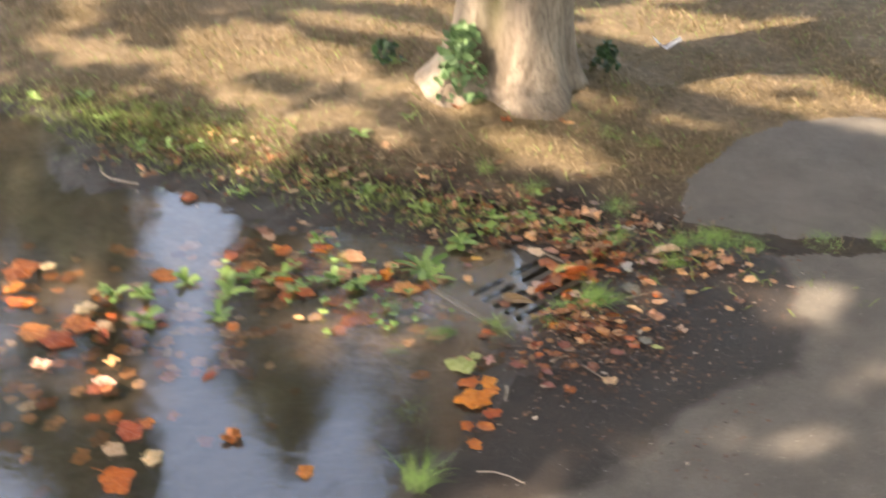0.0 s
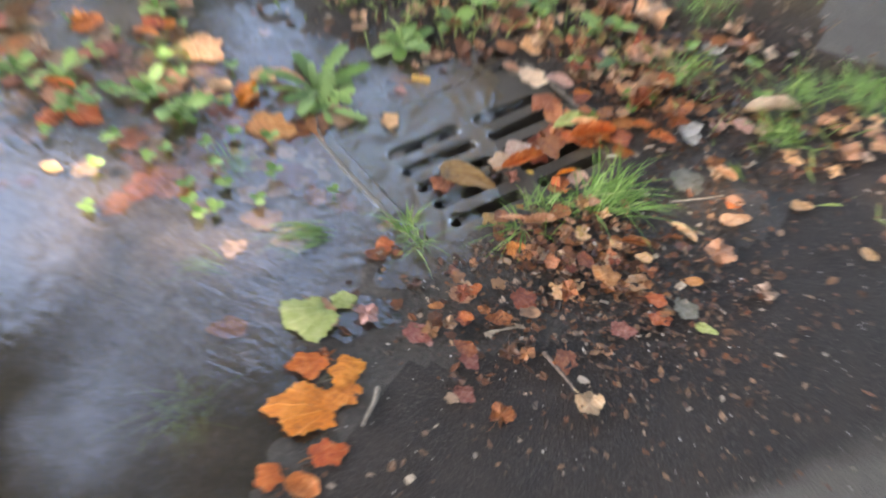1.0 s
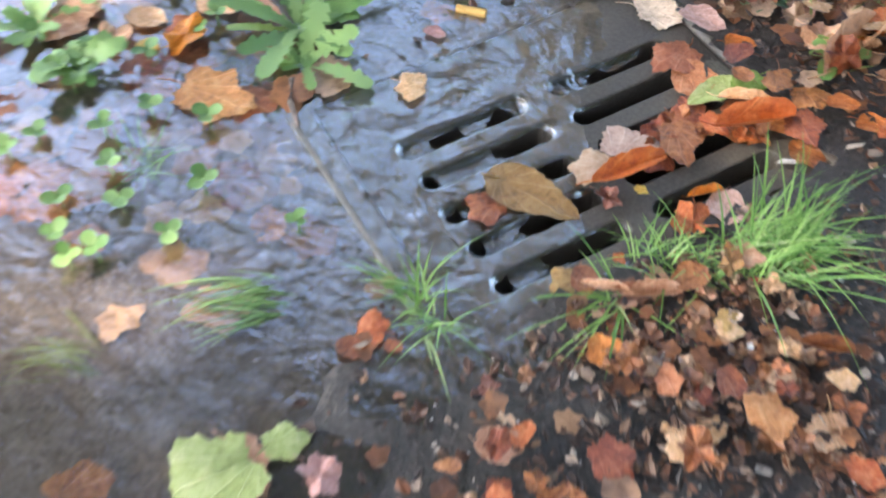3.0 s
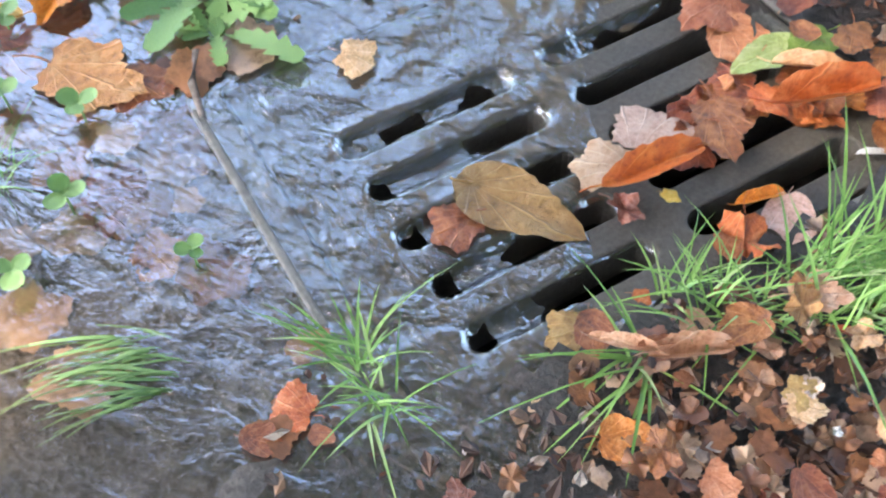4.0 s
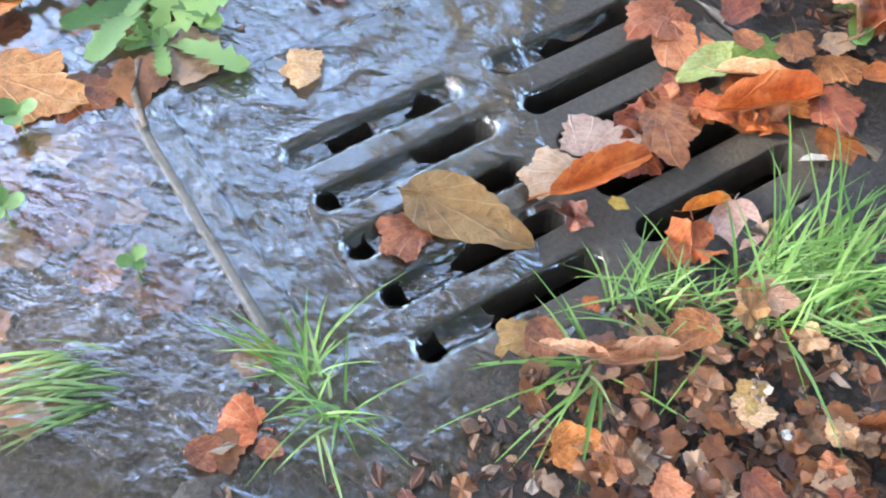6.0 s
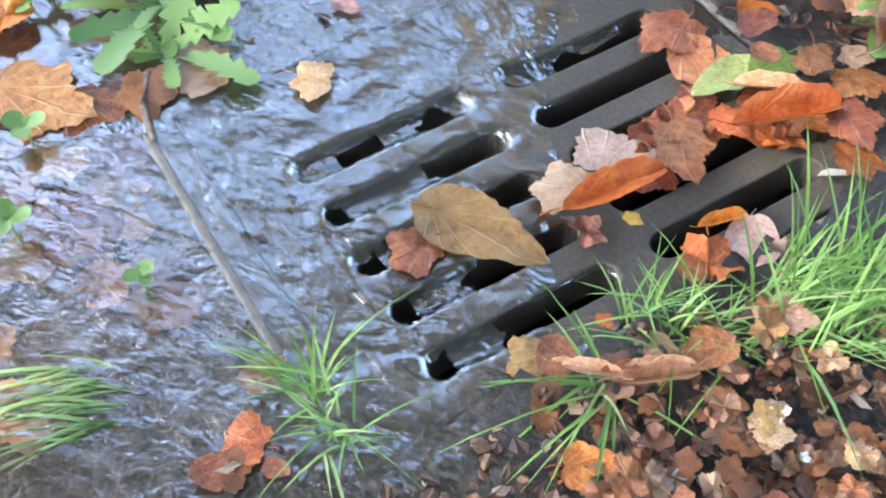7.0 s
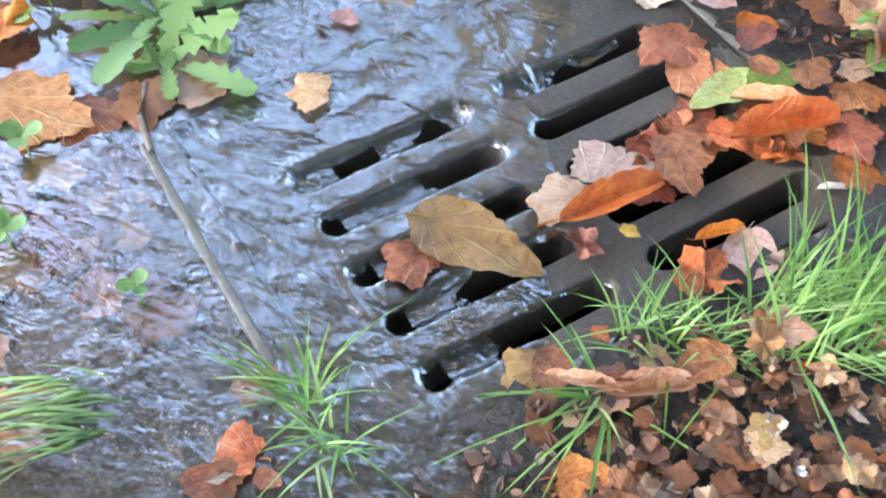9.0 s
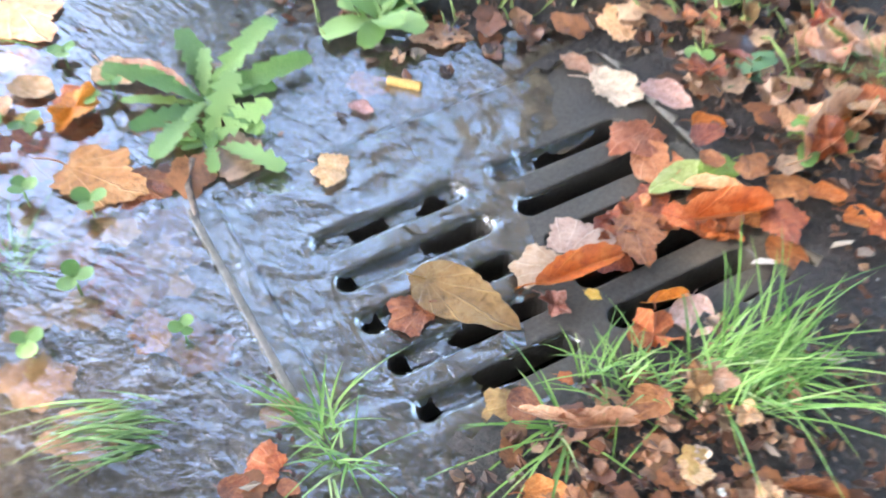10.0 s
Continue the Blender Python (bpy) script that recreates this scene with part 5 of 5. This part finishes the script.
# two copies out of view, added to keep skylight off the drain
for x, y, turn in ((8.0, -7.0, 70), (10.5, 5.0, 160)):
    other = copy_thing(tree, pose(x, y, 0, 0, 0, turn))
    tagged(other, "unseen plane tree added to block skylight with its wide leafy crown", "tree", "park trees")


def slender_tree(x, y, height, wide, seed):
    """A narrow upright tree far off across the lawn."""
    r = random.Random(seed)
    ob = tagged(new("poplar"), "slender dark green tree standing far across the lawn", "tree", "park trees")
    ob.matrix_basis = pose(x, y, 0)
    part("trunk", limb([Vector((0, 0, -0.1)), Vector((0.05, 0, height * 0.3)), Vector((0, 0.05, height * 0.65)), Vector((0, 0, height * 0.97))], 0.2, 0.03), BARK, ob)
    verts, faces = [], []
    for _ in range(5200):
        t = r.random()
        a, d = r.uniform(0, 6.283), wide * math.sqrt(r.random()) * (0.35 + 1.1 * math.sin(math.pi * min(0.12 + 0.86 * t, 1))) * (0.75 + 0.5 * math.sin(9 * t + seed))
        c = Vector((d * math.cos(a), d * math.sin(a), 1.5 + (height - 1.5) * t))
        m = Euler((r.gauss(0, 0.8), r.gauss(0, 0.8), r.uniform(0, 6.283))).to_matrix()
        s, n0 = r.uniform(0.09, 0.17), len(verts)
        for px, py in ((-1, 0), (-0.2, -0.8), (1.1, 0), (-0.2, 0.8)):
            verts.append(c + m @ Vector((px * s, py * s, 0)))
        faces.append((n0, n0 + 1, n0 + 2, n0 + 3))
    under(mesh_ob("crown", verts, faces, CROWN, False), ob)
    return ob


for x, y, height, wide, seed in ((-8.0, 12.2, 13.4, 1.0, 1), (-11.6, 9.8, 14.5, 1.5, 2), (-5.9, 13.2, 13.6, 0.9, 3), (-13.4, 9.0, 12.5, 1.3, 4), (-9.9, 9.6, 12.8, 0.8, 5)):
    slender_tree(x, y, height, wide, seed)


def bush(name, x, y, height, wide, count, size, material, label, seed, category="shrub"):
    r = random.Random(seed)
    ob = tagged(new(name), label, category)
    ob.matrix_basis = pose(x, y, rest(x, y))
    for k in range(5):
        a = r.uniform(0, 6.283)
        pts = [Vector((0.01 * math.cos(a), 0.01 * math.sin(a), -0.01)) + Vector((math.cos(a) * wide * 0.6 * t, math.sin(a) * wide * 0.6 * t, height * 0.85 * t)) for t in (0, 0.35, 0.7, 1)]
        part("stem", limb(pts, 0.004, 0.0015), material, ob)
    verts, faces = [], []
    for _ in range(count):
        t = r.random() ** 0.8
        a, d = r.uniform(0, 6.283), wide * math.sqrt(r.random()) * (1.05 - 0.55 * t)
        c = Vector((d * math.cos(a), d * math.sin(a), 0.01 + height * t))
        m = Euler((r.gauss(0, 0.6), r.gauss(0, 0.6), r.uniform(0, 6.283))).to_matrix()
        s, n0 = size * r.uniform(0.6, 1.2), len(verts)
        for px, py in ((-1, 0), (-0.4, -0.6), (0.4, -0.55), (1, 0), (0.4, 0.55), (-0.4, 0.6)):
            verts.append(c + m @ Vector((px * s, py * s, 0.2 * s * abs(py))))
        faces += [(n0, n0 + 1, n0 + 2, n0 + 3), (n0, n0 + 3, n0 + 4, n0 + 5)]
    under(mesh_ob("foliage", verts, faces, material, False), ob)
    return ob


bush("shrub", -0.555, 1.07, 0.27, 0.105, 260, 0.022, SAGE, "pale green leafy shoots growing at the trunk's foot", 1)
bush("weed", -0.135, 1.62, 0.10, 0.06, 60, 0.022, DEEPGREEN, "dark green weed beside the tree", 2, "weed")
bush("weed", -1.0, 1.40, 0.08, 0.07, 50, 0.022, DEEPGREEN, "dark green weed on the dry lawn", 3, "weed")

# ---- sticks and rubbish ----
def stick(points, r0, material, label):
    bm = limb(points, r0, r0 * 0.55)
    me = bpy.data.meshes.new("twig")
    bm.to_mesh(me)
    bm.free()
    me.materials.append(material)
    return tagged(new("twig", me), label, "twig", "twigs")


def lay(pts, r):
    return [(x, y, max(rest(x, y), -0.004) + r + 0.001 + 0.001 * (i % 2)) for i, (x, y) in enumerate(pts)]


stick(lay([(0.307, 0.103), (0.325, 0.116), (0.350, 0.137), (0.370, 0.154)], 0.0016), 0.0016, PALETWIG, "thin pale dry twig on wet soil")
stick(lay([(0.130, -0.411), (0.138, -0.43), (0.141, -0.45), (0.145, -0.467)], 0.003), 0.003, PALETWIG, "short grey stick at the puddle edge")
stick(lay([(0.277, -0.251), (0.298, -0.262), (0.318, -0.272), (0.337, -0.284)], 0.003), 0.003, TWIG, "brown broken twig on wet asphalt")
stick(lay([(0.198, -0.263), (0.208, -0.252), (0.219, -0.242), (0.229, -0.232)], 0.003), 0.003, PALETWIG, "grey wet stick among rotting leaves")
stick(lay([(0.165, -0.725), (0.20, -0.712), (0.235, -0.711), (0.275, -0.722)], 0.002), 0.002, PALETWIG, "thin bent twig on the wet path")
stick(lay([(-1.522, 0.20), (-1.49, 0.165), (-1.443, 0.144), (-1.339, 0.154)], 0.004), 0.004, PALETWIG, "pale bent twig at the puddle's bank")
stick(lay([(-0.235, -0.02), (-0.215, -0.045), (-0.19, -0.062)], 0.004), 0.004, TWIG, "sodden reddish twig lying on the drain frame")

bm = bmesh.new()
bmesh.ops.create_cone(bm, cap_ends=True, segments=16, radius1=0.0042, radius2=0.0042, depth=0.031, matrix=Matrix.Rotation(math.pi / 2, 4, "Y"))
bmesh.ops.bevel(bm, geom=[e for e in bm.edges if len(e.link_faces) == 2 and abs(e.calc_face_angle()) > 1], offset=0.0007, segments=2, affect="EDGES")
butt = mesh_ob("cigarette_butt", [], [], CORK)
bm.to_mesh(butt.data)
bm.free()
butt.matrix_basis = pose(-0.153, 0.158, 0.0025, 0, 0, 20)
tagged(butt, "soggy yellow-brown cigarette filter floating near the grate", "cigarette butt")

bm = bmesh.new()
grid = [[bm.verts.new((0.03 * (i - 2), 0.022 * (j - 1), 0.012 + 0.03 * abs(i - 2) ** 1.3 * 0.6 + 0.008 * math.sin(3 * i + 2 * j))) for j in range(3)] for i in range(5)]
for i in range(4):
    for j in range(2):
        bm.faces.new((grid[i][j], grid[i + 1][j], grid[i + 1][j + 1], grid[i][j + 1])).smooth = True
scrap = mesh_ob("paper_scrap", [], [], PAPER)
bm.to_mesh(scrap.data)
bm.free()
scrap.matrix_basis = pose(0.024, 2.094, rest(0.024, 2.094) - 0.004, 0, 0, 25)
tagged(scrap, "crumpled white paper scrap on the dry lawn", "paper")
